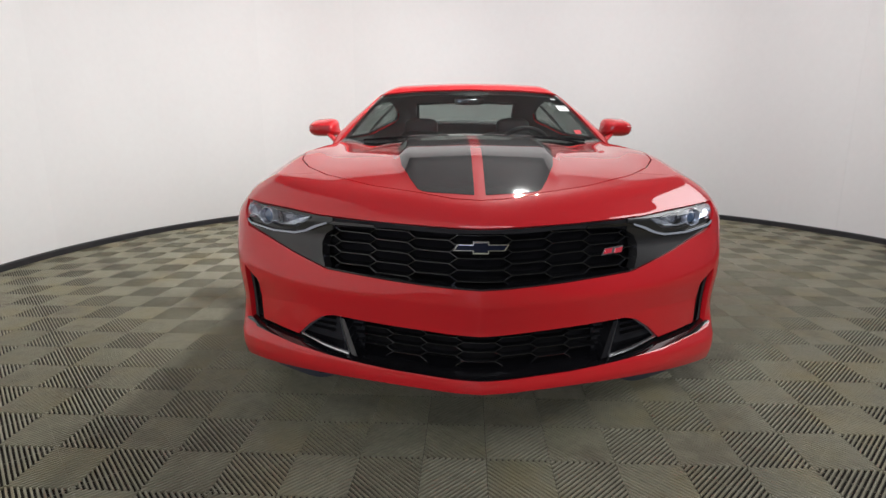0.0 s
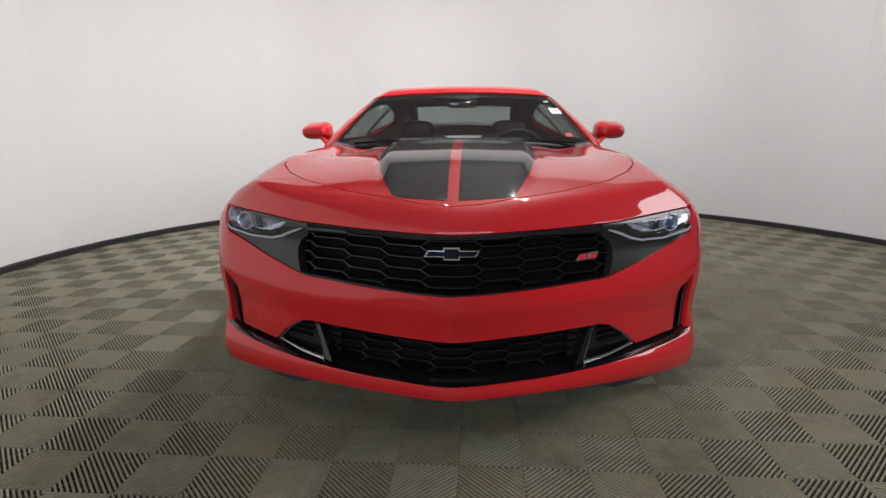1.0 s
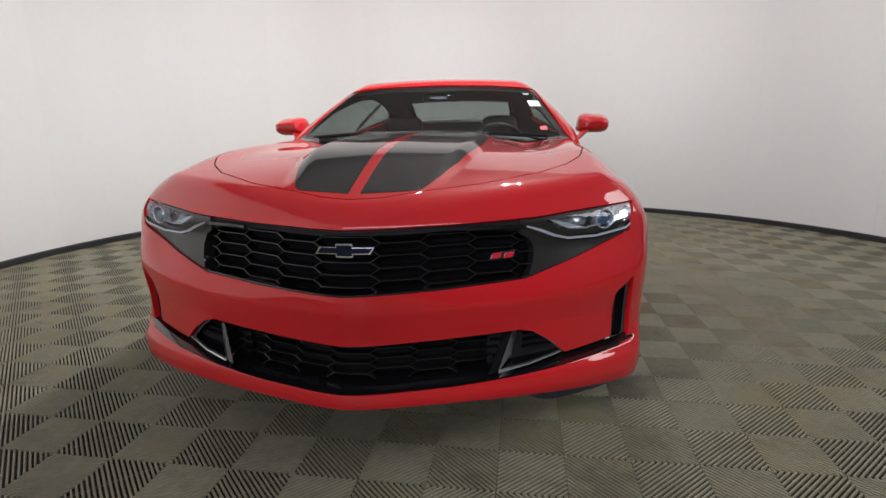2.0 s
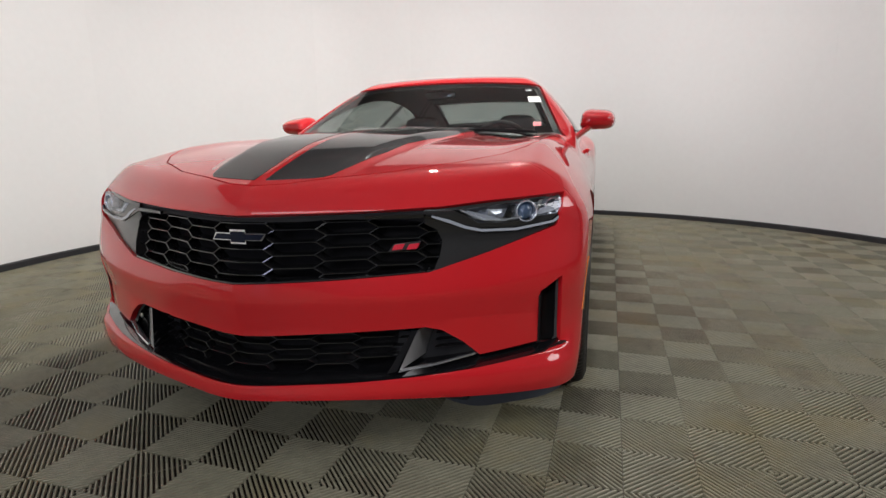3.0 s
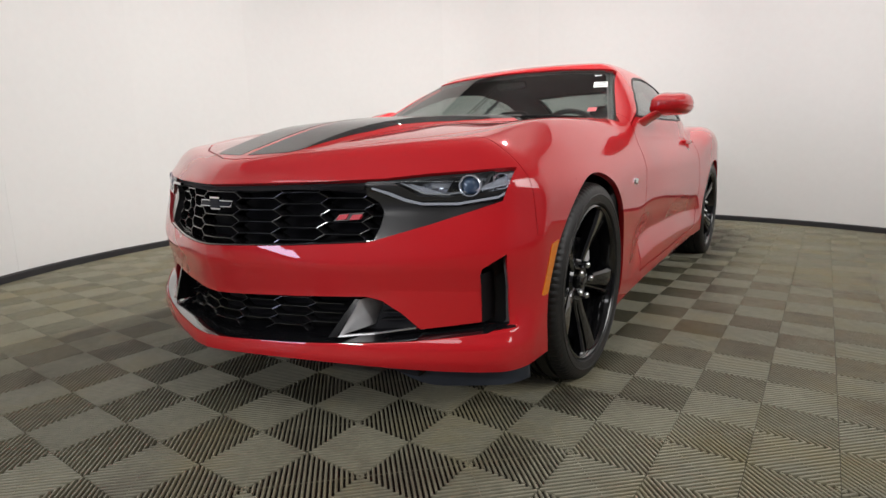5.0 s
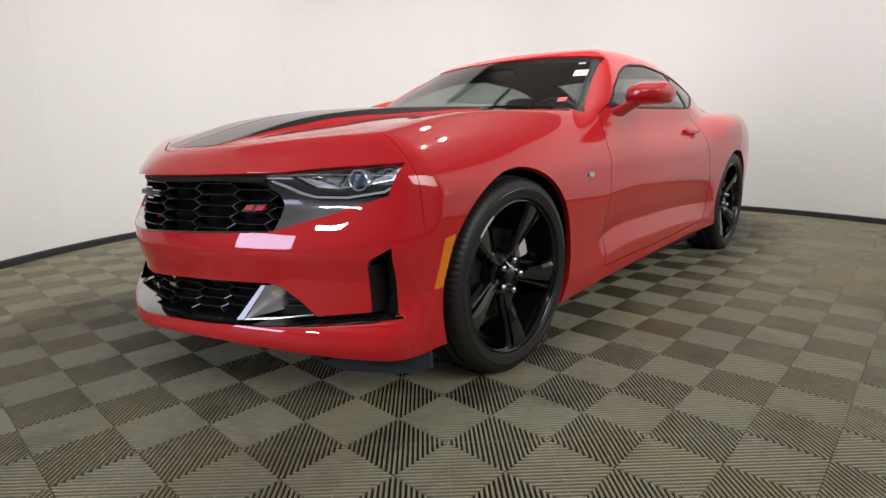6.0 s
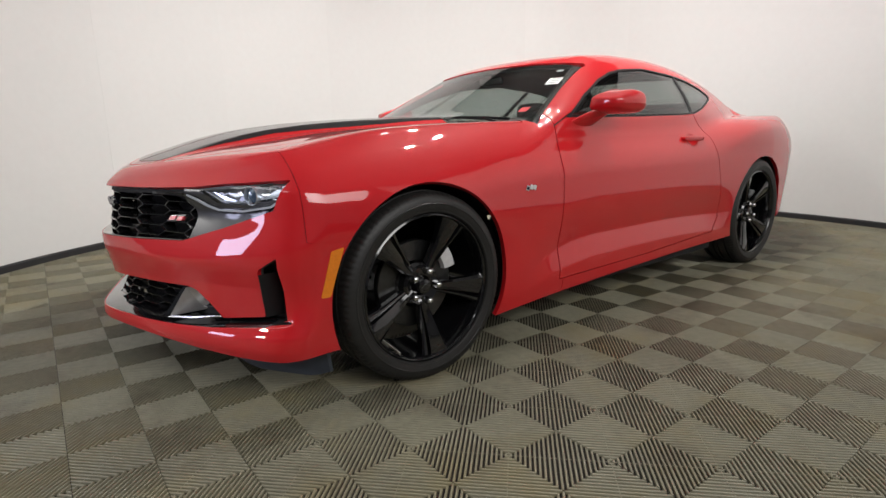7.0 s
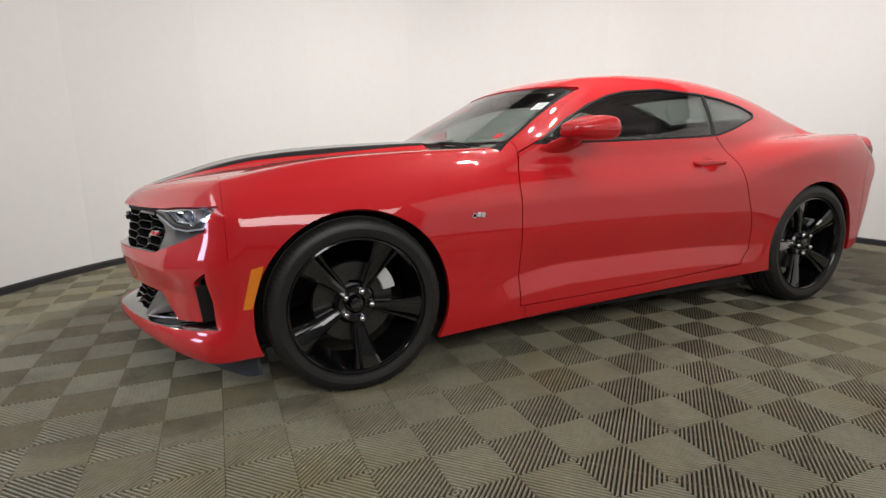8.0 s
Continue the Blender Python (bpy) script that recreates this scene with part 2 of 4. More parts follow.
def add_tube(bm, pts, r, sides=6, flat=1.0):
    """A bar along points, with rounded section."""
    pts = [Vector(p) for p in pts]
    rings = []
    for i, p in enumerate(pts):
        d = (pts[min(i + 1, len(pts) - 1)] - pts[max(i - 1, 0)]).normalized()
        up = Vector((0, 1, 0)) if abs(d.y) < 0.8 else Vector((0, 0, 1))
        u = d.cross(up).normalized()
        v = u.cross(d).normalized()
        rings.append([bm.verts.new(p + r * (math.cos(a) * u + flat * math.sin(a) * v)) for a in [2 * math.pi * (k + 0.5) / sides for k in range(sides)]])
    for a, b in zip(rings, rings[1:]):
        for k in range(sides):
            bm.faces.new((a[k], a[(k + 1) % sides], b[(k + 1) % sides], b[k]))
    bm.faces.new(rings[0][::-1])
    bm.faces.new(rings[-1])


def curve_of(*pairs):
    """A smooth monotone curve through (x, y) pairs, flat beyond its ends."""
    xs = np.array([p[0] for p in pairs], float)
    ys = np.array([p[1] for p in pairs], float)
    h, d = np.diff(xs), np.diff(ys) / np.diff(xs)
    g = np.zeros(len(xs))
    for i in range(1, len(xs) - 1):
        if d[i - 1] * d[i] > 0:
            w1, w2 = 2 * h[i] + h[i - 1], h[i] + 2 * h[i - 1]
            g[i] = (w1 + w2) / (w1 / d[i - 1] + w2 / d[i])
    g[0], g[-1] = d[0], d[-1]

    def f(x):
        x = np.clip(x, xs[0], xs[-1])
        i = np.clip(np.searchsorted(xs, x) - 1, 0, len(xs) - 2)
        t = (x - xs[i]) / h[i]
        t2, t3 = t * t, t * t * t
        return (2 * t3 - 3 * t2 + 1) * ys[i] + (t3 - 2 * t2 + t) * h[i] * g[i] + (3 * t2 - 2 * t3) * ys[i + 1] + (t3 - t2) * h[i] * g[i + 1]
    return f


def outline(*pts):
    """Signed distance to a closed outline in a plane, positive inside."""
    P = np.array(pts, float)

    def f(u, v):
        best = np.full(np.shape(u), 1e9)
        inside = np.zeros(np.shape(u), bool)
        for (x0, y0), (x1, y1) in zip(P, np.roll(P, -1, 0)):
            dx, dy = x1 - x0, y1 - y0
            t = np.clip(((u - x0) * dx + (v - y0) * dy) / (dx * dx + dy * dy), 0, 1)
            best = np.minimum(best, (u - x0 - t * dx) ** 2 + (v - y0 - t * dy) ** 2)
            cross = (y0 > v) != (y1 > v)
            inside ^= cross & (u < x0 + (v - y0) * dx / (dy if dy else 1e-9))
        best = np.sqrt(best)
        return np.where(inside, best, -best)
    return f


def smax(a, b, k):
    h = np.maximum(k - np.abs(a - b), 0) / k
    return np.maximum(a, b) + h * h * k * 0.25


def smin(a, b, k):
    return -smax(-a, -b, k)


def bell(x, w):
    return np.exp(-(x / w) ** 2)


def step(x, a, b):
    t = np.clip((x - a) / (b - a), 0, 1)
    return t * t * (3 - 2 * t)


# ---- the form of the car: nose towards -y, front axle at y = 0 ----
WB = 2.811                                     # wheelbase
side_w = curve_of((0.10, 0.875), (0.18, 0.905), (0.28, 0.918), (0.45, 0.922), (0.62, 0.930), (0.72, 0.929), (0.82, 0.915), (0.90, 0.890), (0.98, 0.850), (1.06, 0.79), (1.2, 0.66))
rear_taper = curve_of((3.0, 0.0), (3.3, 0.020), (3.6, 0.070), (3.9, 0.16))
hood_c = curve_of((-1.1, 0.70), (-0.95, 0.765), (-0.88, 0.790), (-0.80, 0.822), (-0.66, 0.864), (-0.39, 0.920), (-0.11, 0.956), (0.19, 0.975), (0.60, 0.988), (1.2, 0.995), (2.9, 1.018), (3.3, 1.030), (3.7, 1.027), (3.9, 1.00))
hood_drop = curve_of((0.0, 0.0), (0.40, 0.012), (0.62, 0.020), (0.75, 0.028), (0.85, 0.075), (0.95, 0.16))
nose_c = curve_of((0.10, -0.90), (0.20, -0.936), (0.245, -0.951), (0.280, -0.948), (0.31, -0.928), (0.40, -0.895), (0.47, -0.908), (0.52, -0.919), (0.548, -0.920), (0.575, -0.9185), (0.66, -0.904), (0.75, -0.882), (0.80, -0.845), (0.95, -0.72))
nose_z = np.arange(0.0, 1.3, 0.001)
nose_s = np.convolve(np.pad(nose_c(nose_z), 30, mode="edge"), np.exp(-(np.arange(-30, 31) / 9.0) ** 2) / np.exp(-(np.arange(-30, 31) / 9.0) ** 2).sum(), mode="valid")
nose_c = lambda z: np.interp(z, nose_z, nose_s)
crest_z = curve_of((0.0, 0.560), (0.15, 0.552), (0.30, 0.524), (0.45, 0.518), (0.65, 0.532), (0.80, 0.556), (0.9, 0.58))
nose_plan = curve_of((0.0, 0.0), (0.05, 0.006), (0.2, 0.048), (0.4, 0.118), (0.5, 0.160), (0.65, 0.228), (0.80, 0.315), (0.88, 0.374), (0.95, 0.45), (1.1, 0.62))
tail_c = curve_of((0.20, 3.60), (0.35, 3.74), (0.55, 3.80), (0.75, 3.82), (0.95, 3.80), (1.05, 3.83), (1.2, 3.83))
roof_c = curve_of((0.9, 1.23), (1.25, 1.335), (1.5, 1.370), (1.75, 1.383), (2.0, 1.382), (2.3, 1.360), (2.7, 1.282), (3.05, 1.165), (3.35, 1.03))
cabin_w = curve_of((0.90, 0.86), (1.00, 0.838), (1.10, 0.775), (1.20, 0.690), (1.28, 0.615), (1.36, 0.53))
cabin_taper = curve_of((0.9, 0.0), (1.9, 0.005), (2.2, 0.025), (2.6, 0.09), (3.1, 0.22))
crease_z = curve_of((0.5, 0.31), (0.8, 0.40), (1.1, 0.425), (1.6, 0.425), (2.35, 0.40))


def side_width(y, z):
    w = side_w(z) - rear_taper(y)
    w = w + 0.034 * bell(y - 0.02, 0.44) * step(z, 0.95, 0.62)
    w = w + 0.022 * bell(y - WB, 0.52) * step(z, 0.98, 0.60) + 0.045 * bell(y - 2.85, 0.62) * bell(z - 0.93, 0.13)
    # hollow of the door over the sill, whose upper face shows as a ledge
    k = step(y, 0.50, 0.95) * step(y, 2.50, 2.15)
    u = z - crease_z(y)
    hollow = np.where(u > 0, np.clip(1 - u / 0.20, 0, 1) ** 1.5, np.clip(1 + u / 0.10, 0, 1))
    cup = 0.020 * step(np.hypot((y - 1.972) / 0.064, (z - 0.866) / 0.042), 1.0, 0.45)
    return w - 0.036 * k * hollow - cup


def nose_lean(a, z):
    """The corner faces over the crest of the nose lean back."""
    u = z - crest_z(a)
    part_of = step(a, 0.50, 0.62) * step(a, 0.905, 0.87) * step(z - 0.309 - 0.092 * (a - 0.65), -0.007, 0.006)
    back = part_of * (nose_c(np.maximum(z, 0.44)) + 0.06 * np.maximum(0.44 - z, 0) - nose_c(z))
    return back + 0.20 * step(a, 0.12, 0.36) * (1 - 0.7 * step(a, 0.70, 0.88)) * (u + np.sqrt(u * u + 0.00006)) * 0.5 * step(z, 0.76, 0.66)


def lower_field(x, y, z):
    a = np.abs(x)
    side = a - side_width(y, z)
    rear_w = step(y, 2.2, 2.9)
    bulge_w = np.interp(y, [-0.8, -0.3, 0.3, 0.7], [0.20, 0.30, 0.345, 0.36])
    bulge = 0.030 * step(y, -0.80, -0.30) * step(a, bulge_w + 0.045, bulge_w - 0.03) * step(y, 1.2, 0.9)
    valley = 0.022 * bell(a - 0.545, 0.07) * step(y, -0.1, 0.5) * step(y, 1.2, 0.9)
    crest = 0.016 * bell(a - 0.74, 0.09) * step(y, -0.5, 0.0) * step(y, 1.5, 0.9)
    top = (z - (hood_c(y) - hood_drop(a) * (1 - 0.6 * rear_w) + bulge - valley + crest)) * 0.97
    front = (nose_c(z) + nose_plan(a) + nose_lean(a, z) - y) * 0.92
    tail = (y - tail_c(z) + (0.33 + 0.14 * step(z, 0.84, 1.05) - 0.05 * bell(z - 0.80, 0.09)) * (a / 0.9) ** 2.5) * 0.98
    f = smax(side, top, 0.07 + 0.05 * step(y, -0.6, 0.2) - 0.075 * step(y, 2.0, 2.9))
    f = smax(f, front, 0.035 + 0.02 * step(a, 0.75, 0.9))
    f = smax(f, tail, 0.06)
    return smax(f, 0.12 - z, 0.03)


def cabin_field(x, y, z):
    a = np.abs(x)
    screen = (0.585 + (z - 0.987) * 1.95 + 0.30 * a * a - y) * 0.45
    roof = (z - roof_c(y) + 0.075 * a * a) * 0.98
    side = (a - cabin_w(z) + cabin_taper(y)) * 0.92
    f = smax(roof, screen, 0.03)
    f = smax(f, side, 0.07)
    return smax(f, 0.85 - z, 0.02)


def car_field(p):
    x, y, z = p[..., 0], p[..., 1], p[..., 2]
    return smin(lower_field(x, y, z), cabin_field(x, y, z), 0.035)


def gradient(p, e=0.0015):
    g = np.empty_like(p)
    for i in range(3):
        d = np.zeros(3)
        d[i] = e
        g[..., i] = (car_field(p + d) - car_field(p - d)) / (2 * e)
    return g


def settle(p, rounds=4, most=0.02):
    """Move points on to the car's surface; also gives the normals there."""
    for _ in range(rounds):
        g = gradient(p)
        n2 = np.maximum((g * g).sum(-1), 1e-6)
        s = car_field(p) / n2
        d = s[..., None] * g
        length = np.linalg.norm(d, axis=-1, keepdims=True)
        p = p - d * np.minimum(1, most / np.maximum(length, 1e-9))
    g = gradient(p, 0.006)
    return p, g / np.maximum(np.linalg.norm(g, axis=-1, keepdims=True), 1e-9)


def skin(h=0.017):
    """The closed outer surface as quads, one point in each cell that it crosses."""
    ax = [np.arange(lo, hi, h) for lo, hi in ((-1.045, 1.05), (-1.02, 3.92), (0.08, 1.42))]
    n = [len(a) for a in ax]
    F = np.empty(n, np.float32)
    Y, Z = np.meshgrid(ax[1], ax[2], indexing="ij")
    half = n[0] // 2 + 1
    for i in range(n[0]):
        F[i] = car_field(np.stack([np.full_like(Y, ax[0][i]), Y, Z], -1))
    S = F < 0
    acc = np.zeros((n[0] - 1, n[1] - 1, n[2] - 1, 3), np.float32)
    cnt = np.zeros((n[0] - 1, n[1] - 1, n[2] - 1), np.float32)
    for axis in range(3):
        o = [k for k in range(3) if k != axis]
        for b in range(2):
            for c in range(2):
                sl0, sl1 = [slice(None)] * 3, [slice(None)] * 3
                sl0[axis], sl1[axis] = slice(0, -1), slice(1, None)
                for k, v in zip(o, (b, c)):
                    sl0[k] = sl1[k] = slice(1, None) if v else slice(0, -1)
                f0, f1 = F[tuple(sl0)], F[tuple(sl1)]
                hit = (f0 < 0) != (f1 < 0)
                t = np.where(hit, f0 / np.where(hit, f0 - f1, 1), 0)
                cnt += hit
                acc[..., axis] += np.where(hit, t, 0)
                for k, v in zip(o, (b, c)):
                    acc[..., k] += np.where(hit, v, 0)
    act = cnt > 0
    idx = np.full(act.shape, -1, np.int64)
    idx[act] = np.arange(act.sum())
    cells = np.argwhere(act)
    P = (cells + acc[act] / cnt[act][:, None]) * h + np.array([a[0] for a in ax])
    quads = []
    for axis in range(3):
        o = [(1, 2), (2, 0), (0, 1)][axis]
        sl0, sl1 = [slice(None)] * 3, [slice(None)] * 3
        sl0[axis], sl1[axis] = slice(0, -1), slice(1, None)
        for k in o:
            sl0[k] = sl1[k] = slice(1, -1)
        a, b = S[tuple(sl0)], S[tuple(sl1)]
        for flip in (False, True):
            e = np.argwhere(b & ~a if flip else a & ~b)
            for k in o:
                e[:, k] += 1
            q = []
            for du, dv in ((0, 0), (-1, 0), (-1, -1), (0, -1)):
                c = e.copy()
                c[:, o[0]] += du
                c[:, o[1]] += dv
                q.append(idx[c[:, 0], c[:, 1], c[:, 2]])
            q = np.stack(q, 1)
            quads.append(q[:, ::-1] if flip else q)
    P, N = settle(P, 5)
    return P, N, np.concatenate(quads)


SKIN_P, SKIN_N, SKIN_Q = skin()


def cut_panel(conds, refine=2, reach=0.022, dense=False):
    """The piece of the skin where all the conditions are positive, with clean edges. Gives points, normals, faces."""
    vals = np.min([c(SKIN_P) for c in conds], 0)
    fv = vals[SKIN_Q]
    keep = fv.max(1) > -reach
    quads = SKIN_Q[keep]
    used, inv = np.unique(quads, return_inverse=True)
    P, N, quads, vals = SKIN_P[used], SKIN_N[used], inv.reshape(quads.shape), vals[used]
    done = []
    for level in range(refine):
        near = np.abs(vals[quads]).min(1) < reach / 2 ** level
        if dense and level == 0:
            near[:] = True
        near |= (vals[quads].min(1) < 0) & (vals[quads].max(1) > 0)
        done.append(quads[(~near) & (vals[quads].min(1) > 0)])
        q = quads[near]
        if not len(q):
            quads = q
            break
        ed = np.stack([q, np.roll(q, -1, 1)], -1)
        key = np.sort(ed.reshape(-1, 2), 1)
        uk, ei = np.unique(key, axis=0, return_inverse=True)
        mid = P[uk].mean(1)
        cen = P[q].mean(1)
        fresh, fn = settle(np.concatenate([mid, cen]), 3, 0.004)
        m0, c0 = len(P), len(P) + len(mid)
        ei = ei.reshape(q.shape) + m0
        ci = np.arange(len(q)) + c0
        P, N = np.concatenate([P, fresh]), np.concatenate([N, fn])
        vals = np.concatenate([vals, np.min([c(fresh) for c in conds], 0)])
        quads = np.concatenate([np.stack([q[:, k], ei[:, k], ci, ei[:, k - 1]], 1) for k in range(4)])
        quads = quads[vals[quads].max(1) > -1e-4]
    faces = [tuple(f) for d in done for f in d]
    edge = quads
    inside = vals[edge].min(1) > 0
    faces += [tuple(f) for f in edge[inside]]
    polys = [list(f) for f in edge[~inside]]
    pts, nor = list(P), list(N)
    for c in conds:
        cv = list(c(np.array(pts)))
        cache, out = {}, []
        for f in polys:
            ins = [cv[i] >= 0 for i in f]
            if all(ins):
                out.append(f)
                continue
            if not any(ins):
                continue
            g = []
            for k in range(len(f)):
                i, j = f[k], f[(k + 1) % len(f)]
                if cv[i] >= 0:
                    g.append(i)
                if (cv[i] >= 0) != (cv[j] >= 0):
                    e = (min(i, j), max(i, j))
                    if e not in cache:
                        t = cv[e[0]] / (cv[e[0]] - cv[e[1]])
                        cache[e] = len(pts)
                        pts.append(pts[e[0]] * (1 - t) + pts[e[1]] * t)
                        nn = nor[e[0]] * (1 - t) + nor[e[1]] * t
                        nor.append(nn / np.linalg.norm(nn))
                        cv.append(0.0)
                    g.append(cache[e])
            g = [v for k, v in enumerate(g) if v != g[k - 1]]
            if len(g) > 2:
                out.append(g)
        polys = out
    faces += [tuple(f) for f in polys]
    used = sorted({i for f in faces for i in f})
    lut = {v: k for k, v in enumerate(used)}
    return np.array(pts)[used], np.array(nor)[used], [tuple(lut[i] for i in f) for f in faces]


def panel(name, conds, material, parent, label="", depth=0.012, offset=0.0, refine=2, mirror=False, back=False, dense=False):
    """A body panel cut from the skin, with its edges turned inwards. Mirrored for the other side of the car."""
    P, N, faces = cut_panel(conds, refine, dense=dense)
    P = P + N * offset
    count = {}
    for f in faces:
        for k in range(len(f)):
            e = (f[k], f[(k + 1) % len(f)])
            count[e] = count.get(e, 0) + 1
    rim = [e for e in count if (e[1], e[0]) not in count]
    pts, nor, fc = list(P), list(N), list(faces)
    if back:
        base = len(pts)
        pts += list(P - N * depth)
        nor += list(-N)
        fc += [tuple(base + i for i in reversed(f)) for f in faces]
    if depth:
        for i, j in rim:
            t = P[j] - P[i]
            out = np.cross(t, N[i])
            ln = np.linalg.norm(out)
            if ln < 1e-7:
                continue
            out = out / ln
            b = len(pts)
            pts += [P[i], P[j], P[j] - N[j] * depth, P[i] - N[i] * depth]
            nor += [out] * 4
            fc.append((b + 1, b, b + 3, b + 2))
    pts, nor = np.array(pts), np.array(nor)
    if mirror:
        pts, nor = pts * (-1, 1, 1), nor * (-1, 1, 1)
        fc = [tuple(reversed(f)) for f in fc]
    return mesh_object(name, pts, fc, material, parent, label, normals=nor)


# conditions by which the skin is cut
def below(fn):
    return lambda p: fn(p[:, 1]) - p[:, 2]


def not_(c, gap=0.0):
    return lambda p: -c(p) - gap


def grow(c, d):
    return lambda p: c(p) + d


right_half = lambda p: p[:, 0]
bottom_line = curve_of((-1.0, 0.236), (-0.86, 0.228), (-0.77, 0.218), (-0.58, 0.204), (-0.39, 0.214), (0.3, 0.165), (0.45, 0.170), (1.03, 0.195), (1.8, 0.220), (2.45, 0.235), (3.2, 0.28), (3.6, 0.34), (3.9, 0.37))
above_bottom = lambda p: p[:, 2] - bottom_line(p[:, 1])
arch_f = lambda p: np.hypot(p[:, 1] - 0.003, p[:, 2] - 0.355) - 0.402
arch_r = lambda p: np.hypot(p[:, 1] - 2.86, p[:, 2] - 0.347) - 0.394
mask_2d = outline((-0.01, 0.750), (0.30, 0.755), (0.55, 0.765), (0.66, 0.777), (0.868, 0.792), (0.866, 0.75), (0.853, 0.698), (0.675, 0.633), (0.516, 0.582), (0.30, 0.570), (-0.01, 0.562))
intake_2d = outline((-0.01, 0.405), (0.30, 0.412), (0.50, 0.418), (0.545, 0.407), (0.60, 0.37), (0.648, 0.322), (0.805, 0.346), (0.8085, 0.490), (0.816, 0.508), (0.874, 0.550), (0.871, 0.338), (0.83, 0.318), (0.65, 0.298), (0.50, 0.287), (0.30, 0.279), (-0.01, 0.277))
facing_front = lambda p: -0.36 - p[:, 1]
mask_hole = lambda p: np.minimum(mask_2d(np.abs(p[:, 0]), p[:, 2]), facing_front(p) * 4)
intake_hole = lambda p: np.minimum(intake_2d(np.abs(p[:, 0]), p[:, 2]), facing_front(p) * 4)
screen_2d = outline((-0.01, 0.90), (0.82, 0.90), (0.800, 0.962), (0.766, 1.0), (0.677, 1.150), (0.610, 1.267), (0.594, 1.278), (0.52, 1.286), (0.33, 1.299), (-0.01, 1.305))
screen_front = lambda p: np.minimum(1.50 - p[:, 1], p[:, 1] - (0.50 + 0.36 * p[:, 0] ** 2))
screen_hole = lambda p: np.minimum(screen_2d(np.abs(p[:, 0]), p[:, 2]), screen_front(p))
dlo_2d = outline((0.885, 0.990), (1.10, 1.106), (1.30, 1.190), (1.46, 1.240), (1.60, 1.266), (1.85, 1.285), (2.18, 1.262), (2.36, 1.236), (2.51, 1.199), (2.585, 1.165), (2.605, 1.143), (2.57, 1.120), (2.28, 1.050), (2.12, 1.018), (1.95, 1.009), (1.45, 0.997))
upper = lambda p: p[:, 2] - 0.90
out_side = lambda p: np.abs(p[:, 0]) - 0.42
dlo_hole = lambda p: np.minimum(dlo_2d(p[:, 1], p[:, 2]), out_side(p))
back_2d = outline((2.55, -0.46), (2.55, 0.46), (3.14, 0.50), (3.14, -0.50))
back_hole = lambda p: np.minimum(back_2d(p[:, 1], p[:, 0]), p[:, 2] - 1.0)
door_2d = outline((0.775, 0.25), (0.772, 0.80), (0.80, 0.955), (0.90, 1.00), (1.0, 1.04), (2.07, 1.06), (2.10, 1.0), (2.195, 0.87), (2.24, 0.70), (2.305, 0.50), (2.315, 0.38), (2.23, 0.295), (1.5, 0.262))
hood_plan = outline((-0.01, -0.792), (0.09, -0.772), (0.18, -0.732), (0.376, -0.638), (0.56, -0.500), (0.66, -0.37), (0.722, -0.24), (0.75, -0.08), (0.758, 0.1), (0.765, 0.672), (0.60, 0.605), (0.40, 0.545), (0.20, 0.508), (-0.01, 0.496))
on_top = lambda p: p[:, 2] - 0.76
hood_area = lambda p: np.minimum(hood_plan(np.abs(p[:, 0]), p[:, 1]), on_top(p))
cowl_area = lambda p: np.minimum(np.minimum(p[:, 1] - 0.497 - 0.30 * p[:, 0] ** 2, 0.70 + 0.35 * p[:, 0] ** 2 - p[:, 1]), np.minimum(0.745 - np.abs(p[:, 0]), np.minimum(p[:, 2] - 0.88, 1.0 - p[:, 2])))
bumper_line = lambda p: -0.47 + 0.15 * step(p[:, 2], 0.597, 0.583) - p[:, 1]


def both(name, conds, material, parent, label="", **k):
    a = panel(name, [*conds, right_half], material, parent, label, **k)
    b = panel(name, [*conds, right_half], material, parent, label, mirror=True, **k)
    return a, b


car = tagged(new("sports_car"), "bright red two-door sports coupe with black hood stripes on tiles", "car")
G = 0.0028
no_arch = [grow(arch_f, 0), grow(arch_r, 0)]
door_area = lambda p: np.minimum(door_2d(p[:, 1], p[:, 2]), np.abs(p[:, 0]) - 0.6)
roof_area = lambda p: np.minimum(np.minimum(p[:, 1] - 1.0, 2.5 - p[:, 1]), np.minimum(0.56 - np.abs(p[:, 0]), p[:, 2] - 1.15))
deck_area = lambda p: np.minimum(np.minimum(p[:, 1] - 3.23, 0.62 - np.abs(p[:, 0])), p[:, 2] - 0.95)
tail_area = lambda p: p[:, 1] - 3.35 - 0.10 * step(p[:, 2], 0.75, 0.95)

front_fascia = panel("front_fascia", [above_bottom, bumper_line, not_(mask_hole), not_(intake_hole), not_(hood_area, G), arch_f], RED, car, depth=0.02, dense=True)
hood = panel("hood", [grow(hood_area, -G), not_(cowl_area)], RED, car, dense=True)
both("fender", [not_(bumper_line, 0.0016), not_(hood_area, G), not_(door_area, G), lambda p: 0.80 - p[:, 1], not_(screen_hole, 0.004), above_bottom, arch_f, not_(cowl_area), not_(mask_hole)], RED, car, depth=0.02)
both("door", [grow(door_area, -G), not_(dlo_hole)], RED, car, dense=True)
both("body_side", [lambda p: p[:, 1] - 0.80 - G, not_(door_area, G), not_(dlo_hole), not_(screen_hole, 0.004), not_(roof_area, 0.0), not_(back_hole, 0.004), not_(deck_area, G), not_(tail_area, G), not_(cowl_area), not_(hood_area, G), above_bottom, arch_r], RED, car, depth=0.02)
panel("roof", [roof_area, not_(screen_hole, 0.004), not_(back_hole, 0.004), not_(dlo_hole)], RED, car)
